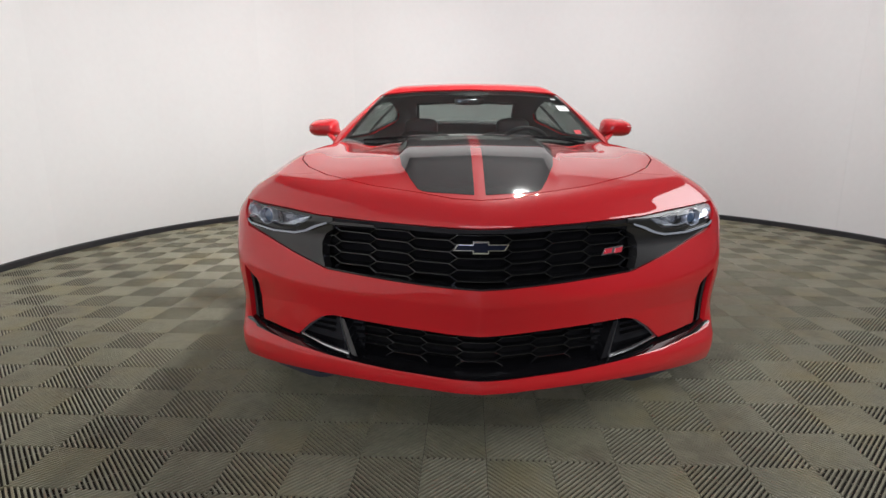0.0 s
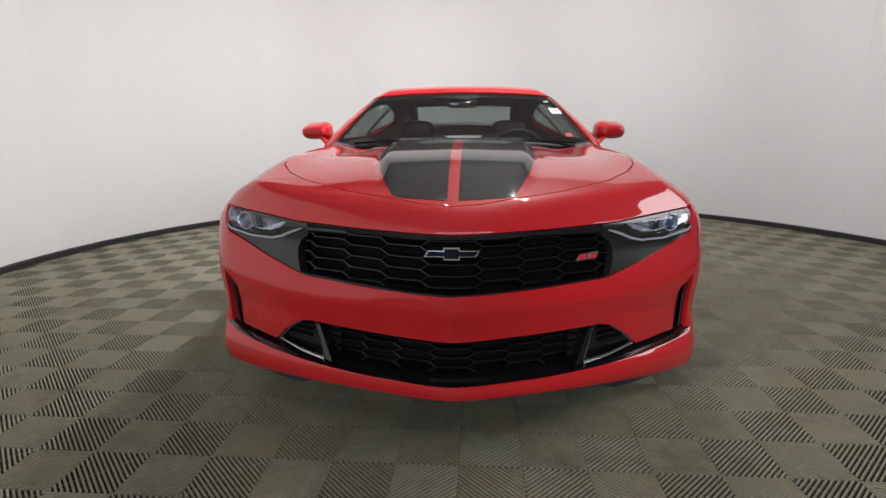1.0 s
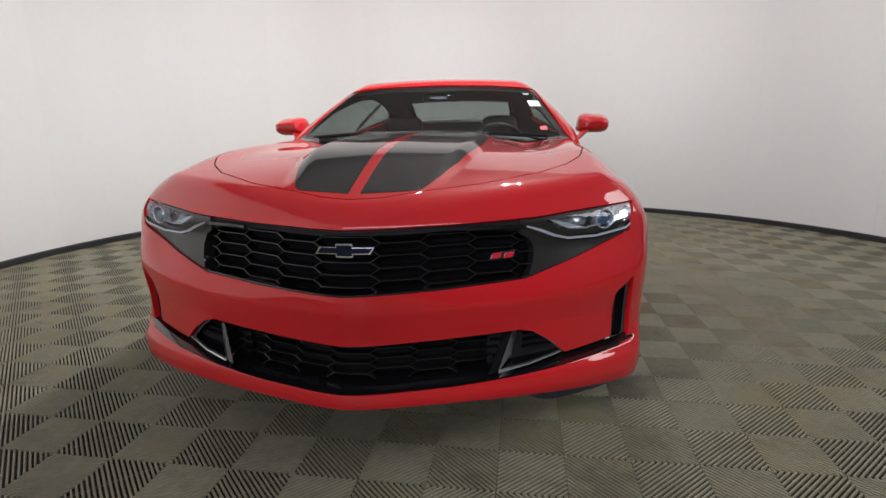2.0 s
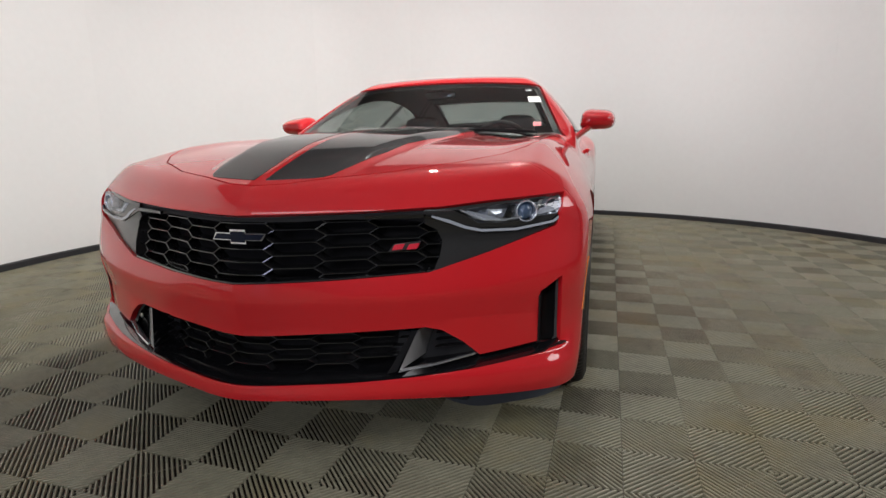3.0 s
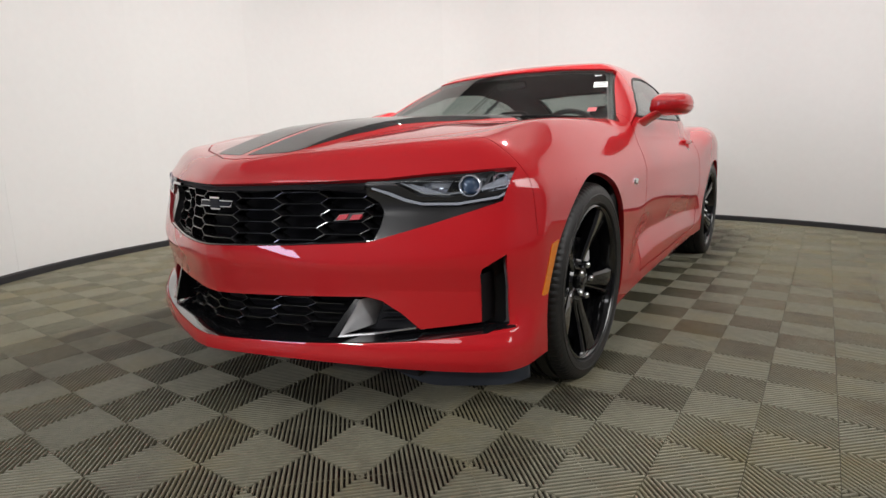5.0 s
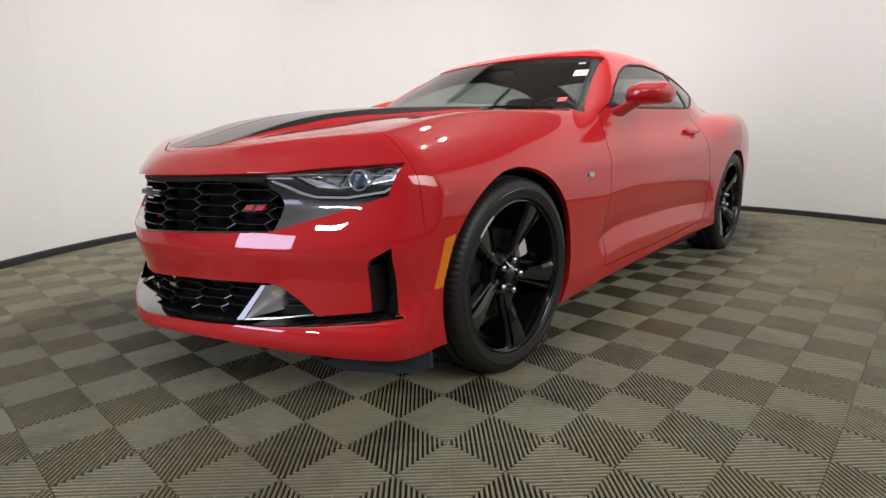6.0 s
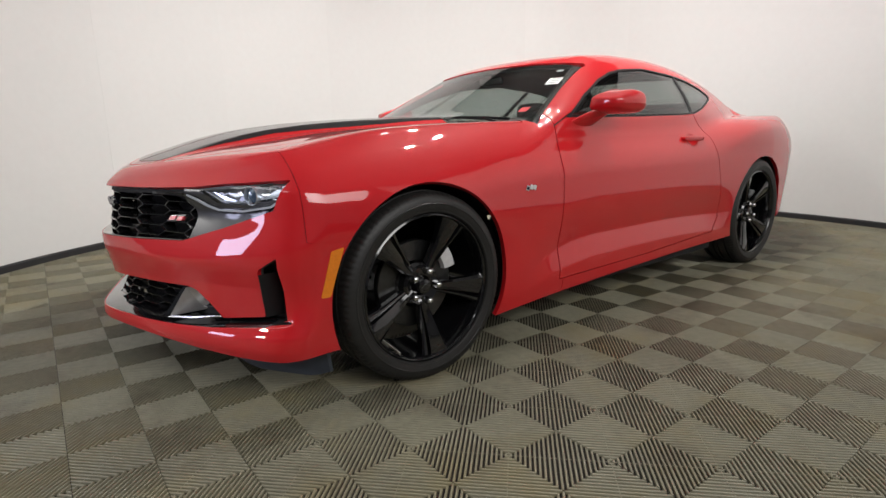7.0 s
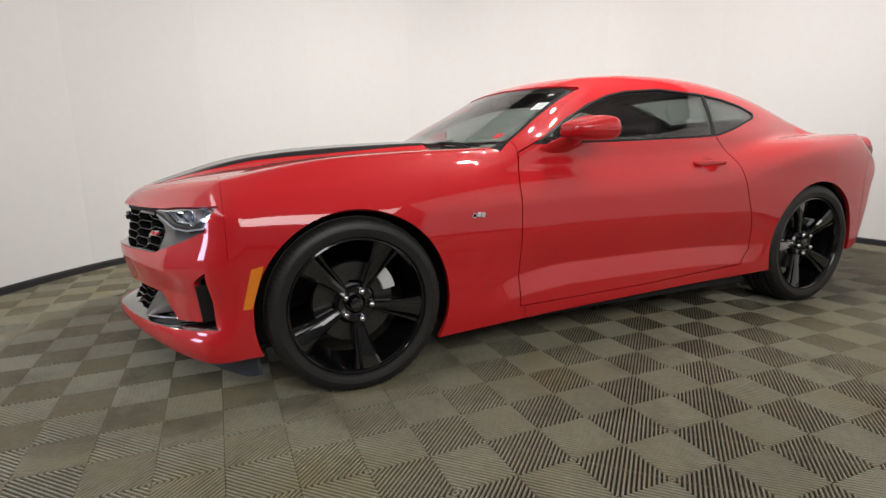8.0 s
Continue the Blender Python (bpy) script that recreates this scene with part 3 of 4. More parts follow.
panel("decklid", [grow(deck_area, -G), not_(back_hole, 0.004), not_(tail_area, G)], RED, car)
panel("rear_bumper", [tail_area, above_bottom], RED, car)
panel("cowl", [cowl_area, not_(hood_area, G)], BLACK_TRIM, car, offset=-0.03)


# ---- the car's openings and fittings ----
def front_y(x, z):
    return nose_c(z) + nose_plan(np.abs(x)) + nose_lean(np.abs(x), z)


def on_front(x, z, inset=0.0):
    return Vector((x, float(front_y(np.array(x), np.array(z))) + inset, z))


def side_x(y, z):
    """Half width of the skin at a height and a distance behind the front axle."""
    lo, hi = 0.3, 1.1
    for _ in range(30):
        mid = (lo + hi) / 2
        lo, hi = (mid, hi) if car_field(np.array([[mid, y, z]]))[0] < 0 else (lo, mid)
    return lo


def plate(name, pts, inset, depth, material, parent, label="", side=1, inset_at=None, smooth=False):
    """A flat-edged piece that follows the nose: an outline in (x, z) set in behind the skin, with depth."""
    bm = bmesh.new()
    ins = inset_at or [inset] * len(pts)
    a = [bm.verts.new(on_front(side * x, z, i)) for (x, z), i in zip(pts, ins)]
    b = [bm.verts.new(v.co + Vector((0, depth, 0))) for v in a]
    bm.faces.new(a)
    bm.faces.new(b[::-1])
    for k in range(len(a)):
        bm.faces.new((a[k], a[k - 1], b[k - 1], b[k]))
    bmesh.ops.triangulate(bm, faces=[f for f in bm.faces if len(f.verts) > 4])
    return part(name, bm, material, parent, label, smooth)


def blob(bm, centre, half, e=0.55, n=28, shape=None):
    """A rounded box; shape may move its points."""
    rows = []
    for i in range(n // 2 + 1):
        v = -math.pi / 2 + math.pi * i / (n // 2)
        row = []
        for k in range(n):
            u = 2 * math.pi * k / n
            p = lambda c: math.copysign(abs(c) ** e, c)
            q = [p(math.cos(v)) * p(math.cos(u)), p(math.cos(v)) * p(math.sin(u)), p(math.sin(v))]
            if shape:
                q = shape(*q)
            row.append(bm.verts.new([c + h * w for c, h, w in zip(centre, half, q)]))
        rows.append(row)
    for a, b in zip(rows, rows[1:]):
        for k in range(n):
            bm.faces.new((a[k], a[(k + 1) % n], b[(k + 1) % n], b[k]))
    bmesh.ops.remove_doubles(bm, verts=[v for r in (rows[0], rows[-1]) for v in r], dist=1e-5)


# dark lining inside the shell
panel("inner_lining", [above_bottom, not_(mask_hole, -0.004), not_(intake_hole, -0.004), grow(arch_f, -0.004), grow(arch_r, -0.004), not_(screen_hole, -0.004), not_(dlo_hole, -0.004), not_(back_hole, -0.004)], LINING, car, "dark grey headliner and inner panels", offset=-0.026, depth=0, refine=1)

# upper mask: bezel, grille, lamps
grille_2d = outline((-0.01, 0.739), (0.28, 0.733), (0.36, 0.726), (0.44, 0.723), (0.495, 0.715), (0.530, 0.695), (0.545, 0.668), (0.543, 0.632), (0.530, 0.590), (0.40, 0.580), (0.28, 0.5725), (-0.01, 0.5640))
lamp_2d = outline((0.575, 0.756), (0.72, 0.772), (0.872, 0.792), (0.870, 0.75), (0.858, 0.733), (0.784, 0.718), (0.712, 0.707), (0.640, 0.711))
guide_2d = outline((0.500, 0.7445), (0.560, 0.726), (0.600, 0.708), (0.650, 0.697), (0.740, 0.697), (0.843, 0.716), (0.862, 0.733), (0.860, 0.712), (0.845, 0.701), (0.741, 0.684), (0.646, 0.683), (0.558, 0.711), (0.500, 0.732))
flat = lambda f: (lambda p: f(np.abs(p[:, 0]), p[:, 2]))
in_grille, in_lamp, in_guide = flat(grille_2d), flat(lamp_2d), flat(guide_2d)
brow = lambda p: np.minimum(0.50 - np.abs(p[:, 0]), p[:, 2] - 0.69)
panel("grille_bezel", [grow(mask_hole, -0.0015), not_(in_grille), not_(in_lamp), not_(in_guide), not_(brow)], SATIN_BLACK, car, "satin black grille surround", offset=-0.011, depth=0.045)
panel("grille_brow", [grow(mask_hole, -0.0015), not_(in_grille), not_(in_guide), brow], DARK, car, "black upper edge of the grille", offset=-0.022, depth=0.03)
# ledge along the lower edge of the grille
bm = bmesh.new()
rows = []
for x in np.linspace(-0.505, 0.505, 61):
    zf = float(np.interp(abs(x), [0, 0.30, 0.516], [0.5635, 0.5715, 0.5835]))
    f = float(front_y(np.array(x), np.array(zf)))
    rows.append([bm.verts.new((x, f + dy, zf + dz)) for dy, dz in ((0.004, 0.0), (0.007, 0.003), (0.05, 0.006), (0.05, -0.006), (0.006, -0.004))])
for a, b in zip(rows, rows[1:]):
    for k in range(5):
        bm.faces.new((a[k], a[(k + 1) % 5], b[(k + 1) % 5], b[k]))
part("grille_ledge", bm, GLOSS_BLACK, car, smooth=True, angle=40)
both("light_strip", [grow(mask_hole, -0.002), grow(in_guide, -0.001)], GLOSS_BLACK, car, "dark glossy daytime light strip", offset=-0.005, depth=0.015)
line_2d = outline((0.520, 0.7395), (0.566, 0.7245), (0.606, 0.7060), (0.65, 0.6945), (0.74, 0.6945), (0.843, 0.7130), (0.858, 0.725), (0.857, 0.7155), (0.843, 0.7060), (0.741, 0.6875), (0.649, 0.6875), (0.603, 0.6985), (0.562, 0.7165), (0.518, 0.7345))
both("light_guide", [lambda p: line_2d(np.abs(p[:, 0]), p[:, 2]), facing_front], LIGHT_GUIDE, car, "thin clear light guide", offset=-0.0022, depth=0.004, refine=4)

bm = bmesh.new()
xs = np.linspace(-0.90, 0.90, 61)
zs = np.linspace(0.24, 0.80, 15)
grid = [[bm.verts.new((x * (0.96 if abs(x) > 0.8 else 1), float(front_y(np.array(x), np.array(0.5))) + 0.135 + 0.05 * (abs(x) > 0.8), z)) for z in zs] for x in xs]
for a, b in zip(grid, grid[1:]):
    for k in range(len(zs) - 1):
        bm.faces.new((a[k], a[k + 1], b[k + 1], b[k]))
bmesh.ops.solidify(bm, geom=bm.faces[:], thickness=0.01)
part("radiator_panel", bm, DARK, car, smooth=True)


def honeycomb(name, area, cols, pitch, zmid, slant, inset, depth, bar, material):
    """Stretched hexagons moulded as thin fins between uneven columns."""
    bm = bmesh.new()
    edges = sorted({round(s * c, 4) for c in cols for s in (-1, 1)})
    segs = []
    for c in range(len(edges) - 1):
        odd = (c % 2) * 0.5
        for k in range(-8, 9):
            z = zmid + (k + odd) * pitch
            n = 4
            pts = [edges[c] + slant + (edges[c + 1] - edges[c] - 2 * slant) * i / n for i in range(n + 1)]
            segs += [((pts[i], z), (pts[i + 1], z)) for i in range(n)]
            if c < len(edges) - 2:
                step_z = pitch / 2
                e = edges[c + 1]
                segs.append(((e - slant, z), (e + slant, z + step_z)))
                segs.append(((e - slant, z), (e + slant, z - step_z)))
    for (x0, z0), (x1, z1) in segs:
        if area(np.array([abs((x0 + x1) / 2)]), np.array([(z0 + z1) / 2]))[0] < -0.002:
            continue
        d = math.hypot(x1 - x0, z1 - z0)
        ux, uz = -(z1 - z0) / d, (x1 - x0) / d
        ring = []
        for x, z in ((x0, z0), (x1, z1)):
            p = on_front(x, z, inset)
            ring.append([bm.verts.new((p.x + s * w * ux, p.y + dy, p.z + s * w * uz)) for s, w, dy in ((-1, bar * 0.55, 0), (1, bar * 0.55, 0), (1, bar, 0.006), (1, bar * 0.8, depth), (-1, bar * 0.8, depth), (-1, bar, 0.006))])
        for k in range(6):
            bm.faces.new((ring[0][k], ring[0][(k + 1) % 6], ring[1][(k + 1) % 6], ring[1][k]))
        bm.faces.new(ring[0][::-1])
        bm.faces.new(ring[1])
    return part(name, bm, material, car)


upper_2d = outline((-0.01, 0.746), (0.30, 0.742), (0.47, 0.735), (0.53, 0.70), (0.548, 0.668), (0.538, 0.632), (0.520, 0.592), (0.40, 0.580), (0.28, 0.572), (-0.01, 0.565))
honeycomb("upper_grille", upper_2d, (0.085, 0.22, 0.355, 0.485, 0.60), 0.0356, 0.6535, 0.014, 0.030, 0.045, 0.0023, GRILLE)
lower_2d = outline((-0.01, 0.408), (0.30, 0.412), (0.43, 0.412), (0.385, 0.312), (0.30, 0.303), (-0.01, 0.30))
honeycomb("lower_grille", lower_2d, (0.064, 0.183, 0.300, 0.415), 0.0270, 0.352, 0.013, 0.050, 0.03, 0.0019, GRILLE)

# shelf of the lower intake, behind the lip
bm = bmesh.new()
rows = []
for x in np.linspace(-0.89, 0.89, 81):
    a = abs(x)
    zf = float(np.interp(a, [0, 0.3, 0.5, 0.65, 0.83, 0.9], [0.276, 0.278, 0.286, 0.297, 0.317, 0.333]))
    f = float(front_y(np.array(x), np.array(zf)))
    k = float(np.interp(a, [0.0, 0.6, 0.75, 0.9], [1, 1, 0.5, 0.3]))
    rows.append([bm.verts.new((x, f + dy * k, zf + dz)) for dy, dz in ((0.004, -0.001), (0.03, 0.006), (0.13, 0.016), (0.13, -0.02), (0.01, -0.03))])
for a, b in zip(rows, rows[1:]):
    for k in range(5):
        bm.faces.new((a[k], a[(k + 1) % 5], b[(k + 1) % 5], b[k]))
part("intake_shelf", bm, GLOSS_BLACK, car, "glossy black lower intake shelf", smooth=True)

for s in (1, -1):
    plate("brow_strip", [(0.345, 0.7345), (0.42, 0.7350), (0.497, 0.7335), (0.499, 0.7435), (0.42, 0.7445), (0.345, 0.7425)], 0.001, 0.012, GLOSS_BLACK, car, side=s)
    plate("intake_blade", [(0.463, 0.407), (0.478, 0.407), (0.432, 0.299), (0.408, 0.296)], 0.008, 0.13, GLOSS_BLACK, car, side=s)
    plate("intake_wedge", [(0.478, 0.406), (0.498, 0.402), (0.480, 0.314), (0.439, 0.302)], 0, 0.012, WEDGE, car, "bright silver wedge of the lower intake", side=s, inset_at=[0.006, 0.095, 0.095, 0.006])
    plate("intake_strip", [(0.438, 0.2995), (0.536, 0.309), (0.636, 0.3235), (0.634, 0.3275), (0.536, 0.3135), (0.444, 0.3045)], 0.001, 0.012, BRIGHT_TRIM, car, "thin bright trim strip", side=s)
    for k in range(3):
        zz = 0.335 + 0.02 * k
        plate("intake_slat", [(0.512, zz), (0.625 - 0.025 * k, zz), (0.625 - 0.025 * k, zz + 0.0032), (0.512, zz + 0.0032)], 0.06, 0.03, BLACK_TRIM, car, side=s)
    for k in range(4):
        zz = 0.322 + 0.021 * k
        plate("intake_slat", [(0.385 + 0.012 * k, zz), (0.418 + 0.013 * k, zz), (0.418 + 0.013 * k, zz + 0.0035), (0.385 + 0.012 * k, zz + 0.0035)], 0.065, 0.03, BLACK_TRIM, car, side=s)
    plate("intake_end", [(0.40, 0.29), (0.40, 0.415), (0.66, 0.415), (0.66, 0.30)], 0.105, 0.012, DARK, car, side=s)
    plate("corner_vent", [(0.79, 0.32), (0.79, 0.42), (0.79, 0.52), (0.895, 0.565), (0.89, 0.44), (0.89, 0.32)], 0.075, 0.012, BLACK_TRIM, car, "black corner vent", side=s)
    plate("vent_wall", [(0.8062, 0.345), (0.8090, 0.345), (0.8125, 0.492), (0.8097, 0.490)], 0.0008, 0.07, BLACK_TRIM, car, side=s)
    plate("corner_vent_trim", [(0.640, 0.310), (0.82, 0.324), (0.86, 0.330), (0.80, 0.334), (0.648, 0.316)], 0.034, 0.02, GLOSS_BLACK, car, side=s)

# air deflectors under the nose
for s in (1, -1):
    bm = bmesh.new()
    rows = []
    for k in range(16):
        a = 0.50 + 0.37 * k / 15
        y = float(front_y(np.array(a), np.array(0.25))) + 0.15 + 0.03 * (k / 15)
        low = 0.098 + 0.06 * (1 - min(1, k / 6)) ** 2 + 0.02 * max(0, (k - 12) / 3) ** 2
        rows.append([bm.verts.new((s * a, y + dy, z)) for dy, z in ((0, 0.24), (0.015, low), (0.027, low), (0.012, 0.24))])
    for a, b in zip(rows, rows[1:]):
        for k in range(4):
            bm.faces.new((a[k], a[(k + 1) % 4], b[(k + 1) % 4], b[k]))
    bm.faces.new(rows[0])
    bm.faces.new(rows[-1][::-1])
    part("air_deflector", bm, DEFLECTOR, car, "blue-grey flexible air deflector", smooth=True)


# headlamps
def headlamp(s):
    lens = panel("headlamp", [right_half, grow(mask_hole, -0.002), grow(in_lamp, -0.001)], LENS, car, "clear headlamp with a projector lens", offset=-0.005, depth=0.004, mirror=s < 0)
    lens.visible_shadow = False
    plate("housing", [(0.56, 0.77), (0.88, 0.81), (0.885, 0.70), (0.74, 0.685), (0.60, 0.69)], 0.072, 0.01, HOUSING, lens, side=s)
    # projector: bright ring and a dark glass ball
    c = on_front(0.755, 0.741, 0.050)
    c.x *= s
    bm = bmesh.new()
    add_lathe(bm, [(0.034, 0.0275), (0.036, 0.0295), (0.034, 0.0315), (0.005, 0.033), (-0.03, 0.032), (-0.03, 0.026), (0.02, 0.0255)], 36, axis="z", closed=True)
    bmesh.ops.transform(bm, matrix=Matrix.Translation(c) @ pose(0, 0, 0, 90, 0, 22 * s), verts=bm.verts)
    part("projector_ring", bm, SILVER, lens, smooth=True)
    bm = bmesh.new()
    bmesh.ops.create_uvsphere(bm, u_segments=28, v_segments=16, radius=0.029, matrix=Matrix.Translation(c + Vector((0, -0.006, 0))))
    part("projector_lens", bm, BLUE_GLASS, lens, smooth=True)
    c2 = on_front(0.828, 0.752, 0.045)
    c2.x *= s
    bm = bmesh.new()
    add_lathe(bm, [(0.020, 0.021), (0.022, 0.024), (0.0, 0.024), (-0.02, 0.012), (-0.02, 0.0005), (-0.005, 0.014)], 28, axis="z")
    bmesh.ops.transform(bm, matrix=Matrix.Translation(c2) @ pose(0, 0, 0, 90, 0, 30 * s), verts=bm.verts)
    part("reflector_cup", bm, SILVER, lens, smooth=True)
    # faceted reflector: small mirrors, each tilted its own way
    rng = random.Random(11)
    bm = bmesh.new()
    grid = {}
    for i in range(15):
        for k in range(6):
            x, z = 0.600 + 0.0195 * i, 0.700 + 0.0140 * k + 0.0016 * i
            p = on_front(x, z, 0.050 + rng.uniform(-0.012, 0.012))
            grid[i, k] = bm.verts.new((s * x, p.y, p.z))
    for i in range(14):
        for k in range(5):
            x, z = 0.610 + 0.0195 * i, 0.707 + 0.0140 * k + 0.0016 * i
            if math.hypot(x - 0.755, z - 0.741) > 0.022:
                bm.faces.new((grid[i, k], grid[i + 1, k], grid[i + 1, k + 1], grid[i, k + 1]))
    bmesh.ops.delete(bm, geom=[v for v in bm.verts if not v.link_faces], context="VERTS")
    bmesh.ops.triangulate(bm, faces=bm.faces[:])
    bmesh.ops.solidify(bm, geom=bm.faces[:], thickness=0.002)
    part("faceted_reflector", bm, SILVER, lens, "faceted silver reflector")
    for k in range(6):
        z = 0.722 + 0.007 * k
        plate("reflector_fin", [(0.628 - 0.006 * k, z), (0.715, z + 0.003), (0.715, z + 0.0055), (0.626 - 0.006 * k, z + 0.003)], 0.045 + 0.004 * k, 0.03, SILVER, lens, side=s)
    plate("inner_bar", [(0.583, 0.752), (0.648, 0.718), (0.712, 0.714), (0.712, 0.7185), (0.650, 0.7225), (0.592, 0.753)], 0.018, 0.012, SILVER, lens, side=s)
    plate("lower_bar", [(0.712, 0.716), (0.784, 0.726), (0.852, 0.741), (0.862, 0.775), (0.855, 0.775), (0.846, 0.747), (0.782, 0.732), (0.712, 0.721)], 0.02, 0.012, SILVER, lens, side=s)
    plate("shroud", [(0.70, 0.722), (0.72, 0.772), (0.735, 0.774), (0.722, 0.722)], 0.03, 0.05, GLOSS_BLACK, lens, side=s)
    plate("outer_shroud", [(0.79, 0.732), (0.80, 0.782), (0.81, 0.783), (0.80, 0.734)], 0.03, 0.05, STEEL, lens, side=s)


for s in (1, -1):
    headlamp(s)

# front emblem and the red mark on the grille, as plain shapes
def emblem_piece(name, grow_x, grow_z, inset, depth, material, parent, label=""):
    bm = bmesh.new()
    for quad in ([(-0.025, 0.669), (0.025, 0.669), (0.025, 0.710), (-0.025, 0.710)], [(-0.086, 0.679), (-0.022, 0.679), (-0.022, 0.700), (-0.074, 0.700)], [(0.022, 0.679), (0.075, 0.679), (0.088, 0.700), (0.022, 0.700)]):
        quad = [(x * grow_x if abs(x) > 0.03 or grow_x == 1 else x * 0.88, 0.689 + (z - 0.689) * grow_z) for x, z in quad]
        y = on_front(0.03, 0.69).y + 0.034 + inset
        f = [bm.verts.new((x, y + 0.12 * abs(x) * 0.5, z)) for x, z in quad]
        r = [bm.verts.new(v.co + Vector((0, depth, 0))) for v in f]
        bm.faces.new(f)
        for k in range(4):
            bm.faces.new((f[k], f[k - 1], r[k - 1], r[k]))
    return part(name, bm, material, parent, label)


em = emblem_piece("front_emblem", 1, 1, -0.016, 0.010, CHROME, car, "chrome-edged dark cross-shaped emblem")
emblem_piece("emblem_face", 0.94, 0.73, -0.0185, 0.02, DARK_BLUE, em)
rs = plate("grille_mark", [(0.402, 0.640), (0.476, 0.646), (0.486, 0.667), (0.416, 0.661)], 0.008, 0.012, CHROME, car, "small slanted red and chrome mark")
for x0 in (0.412, 0.450):
    plate("red_block", [(x0, 0.6445), (x0 + 0.027, 0.6465), (x0 + 0.033, 0.6615), (x0 + 0.006, 0.6595)], 0.005, 0.01, BADGE_RED, rs)

# hood stripes
for s, m in ((1, False), (-1, True)):
    stripe_2d = outline((0.018, -0.753), (0.165, -0.724), (0.190, -0.715), (0.208, -0.695), (0.238, -0.61), (0.285, -0.44), (0.317, -0.24), (0.345, 0.0), (0.354, 0.2), (0.354, 0.6), (0.026, 0.6), (0.024, 0.0), (0.020, -0.5))
    panel("hood_stripe", [grow(hood_area, -0.004), lambda p: stripe_2d(p[:, 0], p[:, 1]), right_half], DECAL, hood, "matte black vinyl stripe", offset=0.0012, depth=0.0012, mirror=m)

# glass
trim_in = 0.010
divider = lambda p: p[:, 1] - (2.075 + 0.5 * (p[:, 2] - 1.013))
both("window_trim", [dlo_hole, lambda p: np.maximum(-(dlo_hole(p) - trim_in), 0.011 - np.abs(divider(p)))], BLACK_TRIM, car, "black window trim", offset=0.0005, depth=0.012)
for m in (False, True):
    a = panel("door_window", [right_half, grow(dlo_hole, -trim_in), lambda p: -divider(p) - 0.010], TINTED, car, "tinted door glass", offset=-0.004, depth=0.004, mirror=m)
    b = panel("quarter_window", [right_half, grow(dlo_hole, -trim_in), lambda p: divider(p) - 0.010], TINTED, car, "tinted quarter glass", offset=-0.004, depth=0.004, mirror=m)
    a.visible_shadow = b.visible_shadow = False
w = panel("windscreen", [grow(screen_hole, -0.002)], WINDSCREEN, car, "laminated windscreen", offset=-0.004, depth=0.005)
w.visible_shadow = False
screen_inner = outline((-0.01, 0.995), (0.735, 0.995), (0.735, 1.0), (0.576, 1.268), (0.550, 1.283), (0.40, 1.301), (0.14, 1.311), (0.11, 1.278), (-0.01, 1.271))
panel("screen_border", [grow(screen_hole, -0.004), lambda p: -screen_inner(np.abs(p[:, 0]), p[:, 2])], BLACK_TRIM, car, "black border of the windscreen", offset=-0.011, depth=0.002)
w = panel("rear_window", [grow(back_hole, -0.002)], TINTED, car, "tinted rear glass", offset=-0.004, depth=0.005)
w.visible_shadow = False

panel("rear_border", [grow(back_hole, -0.003), lambda p: 0.035 - back_2d(p[:, 1], p[:, 0])], BLACK_TRIM, car, "black border of the rear glass", offset=-0.011, depth=0.02)

stick_2d = outline((0.572, 1.166), (0.640, 1.166), (0.622, 1.202), (0.554, 1.202))
on_screen = lambda f: [grow(screen_hole, -0.004), right_half, lambda p: f(p[:, 0], p[:, 2])]
st = panel("white_sticker", on_screen(stick_2d), WHITE_STICKER, car, "white paper sticker inside the windscreen", offset=-0.0035, depth=0.0005)
for z0 in (1.174, 1.184, 1.193):
    q = outline((0.578, z0), (0.622, z0), (0.621, z0 + 0.004), (0.576, z0 + 0.004))
    panel("printed_bar", on_screen(q), GREY_PRINT, st, offset=-0.0029, depth=0)
panel("grey_sticker", on_screen(outline((0.535, 1.240), (0.570, 1.240), (0.565, 1.250), (0.530, 1.250))), GREY_PRINT, car, "small grey sticker", offset=-0.0035, depth=0.0005)
panel("red_sticker", on_screen(outline((0.628, 1.026), (0.668, 1.026), (0.662, 1.048), (0.622, 1.048))), RED_STICKER, car, "small red sticker", offset=-0.0035, depth=0.0005)

# side marker, fender mark, tail lamp
for m in (False, True):
    mk_2d = outline((-0.349, 0.570), (-0.394, 0.561), (-0.434, 0.408), (-0.401, 0.409))
    panel("side_marker", [right_half, lambda p: mk_2d(p[:, 1], p[:, 2]), lambda p: np.abs(p[:, 0]) - 0.7], AMBER, car, "amber side marker lens", offset=0.0025, depth=0.006, mirror=m)
    tl_2d = outline((3.60, 0.80), (3.66, 0.93), (3.9, 0.93), (3.9, 0.80))
    panel("tail_lamp", [right_half, lambda p: tl_2d(p[:, 1], p[:, 2]), lambda p: p[:, 0] - 0.25], TAIL_RED, car, "dark red tail lamp lens", offset=0.003, depth=0.006, mirror=m)
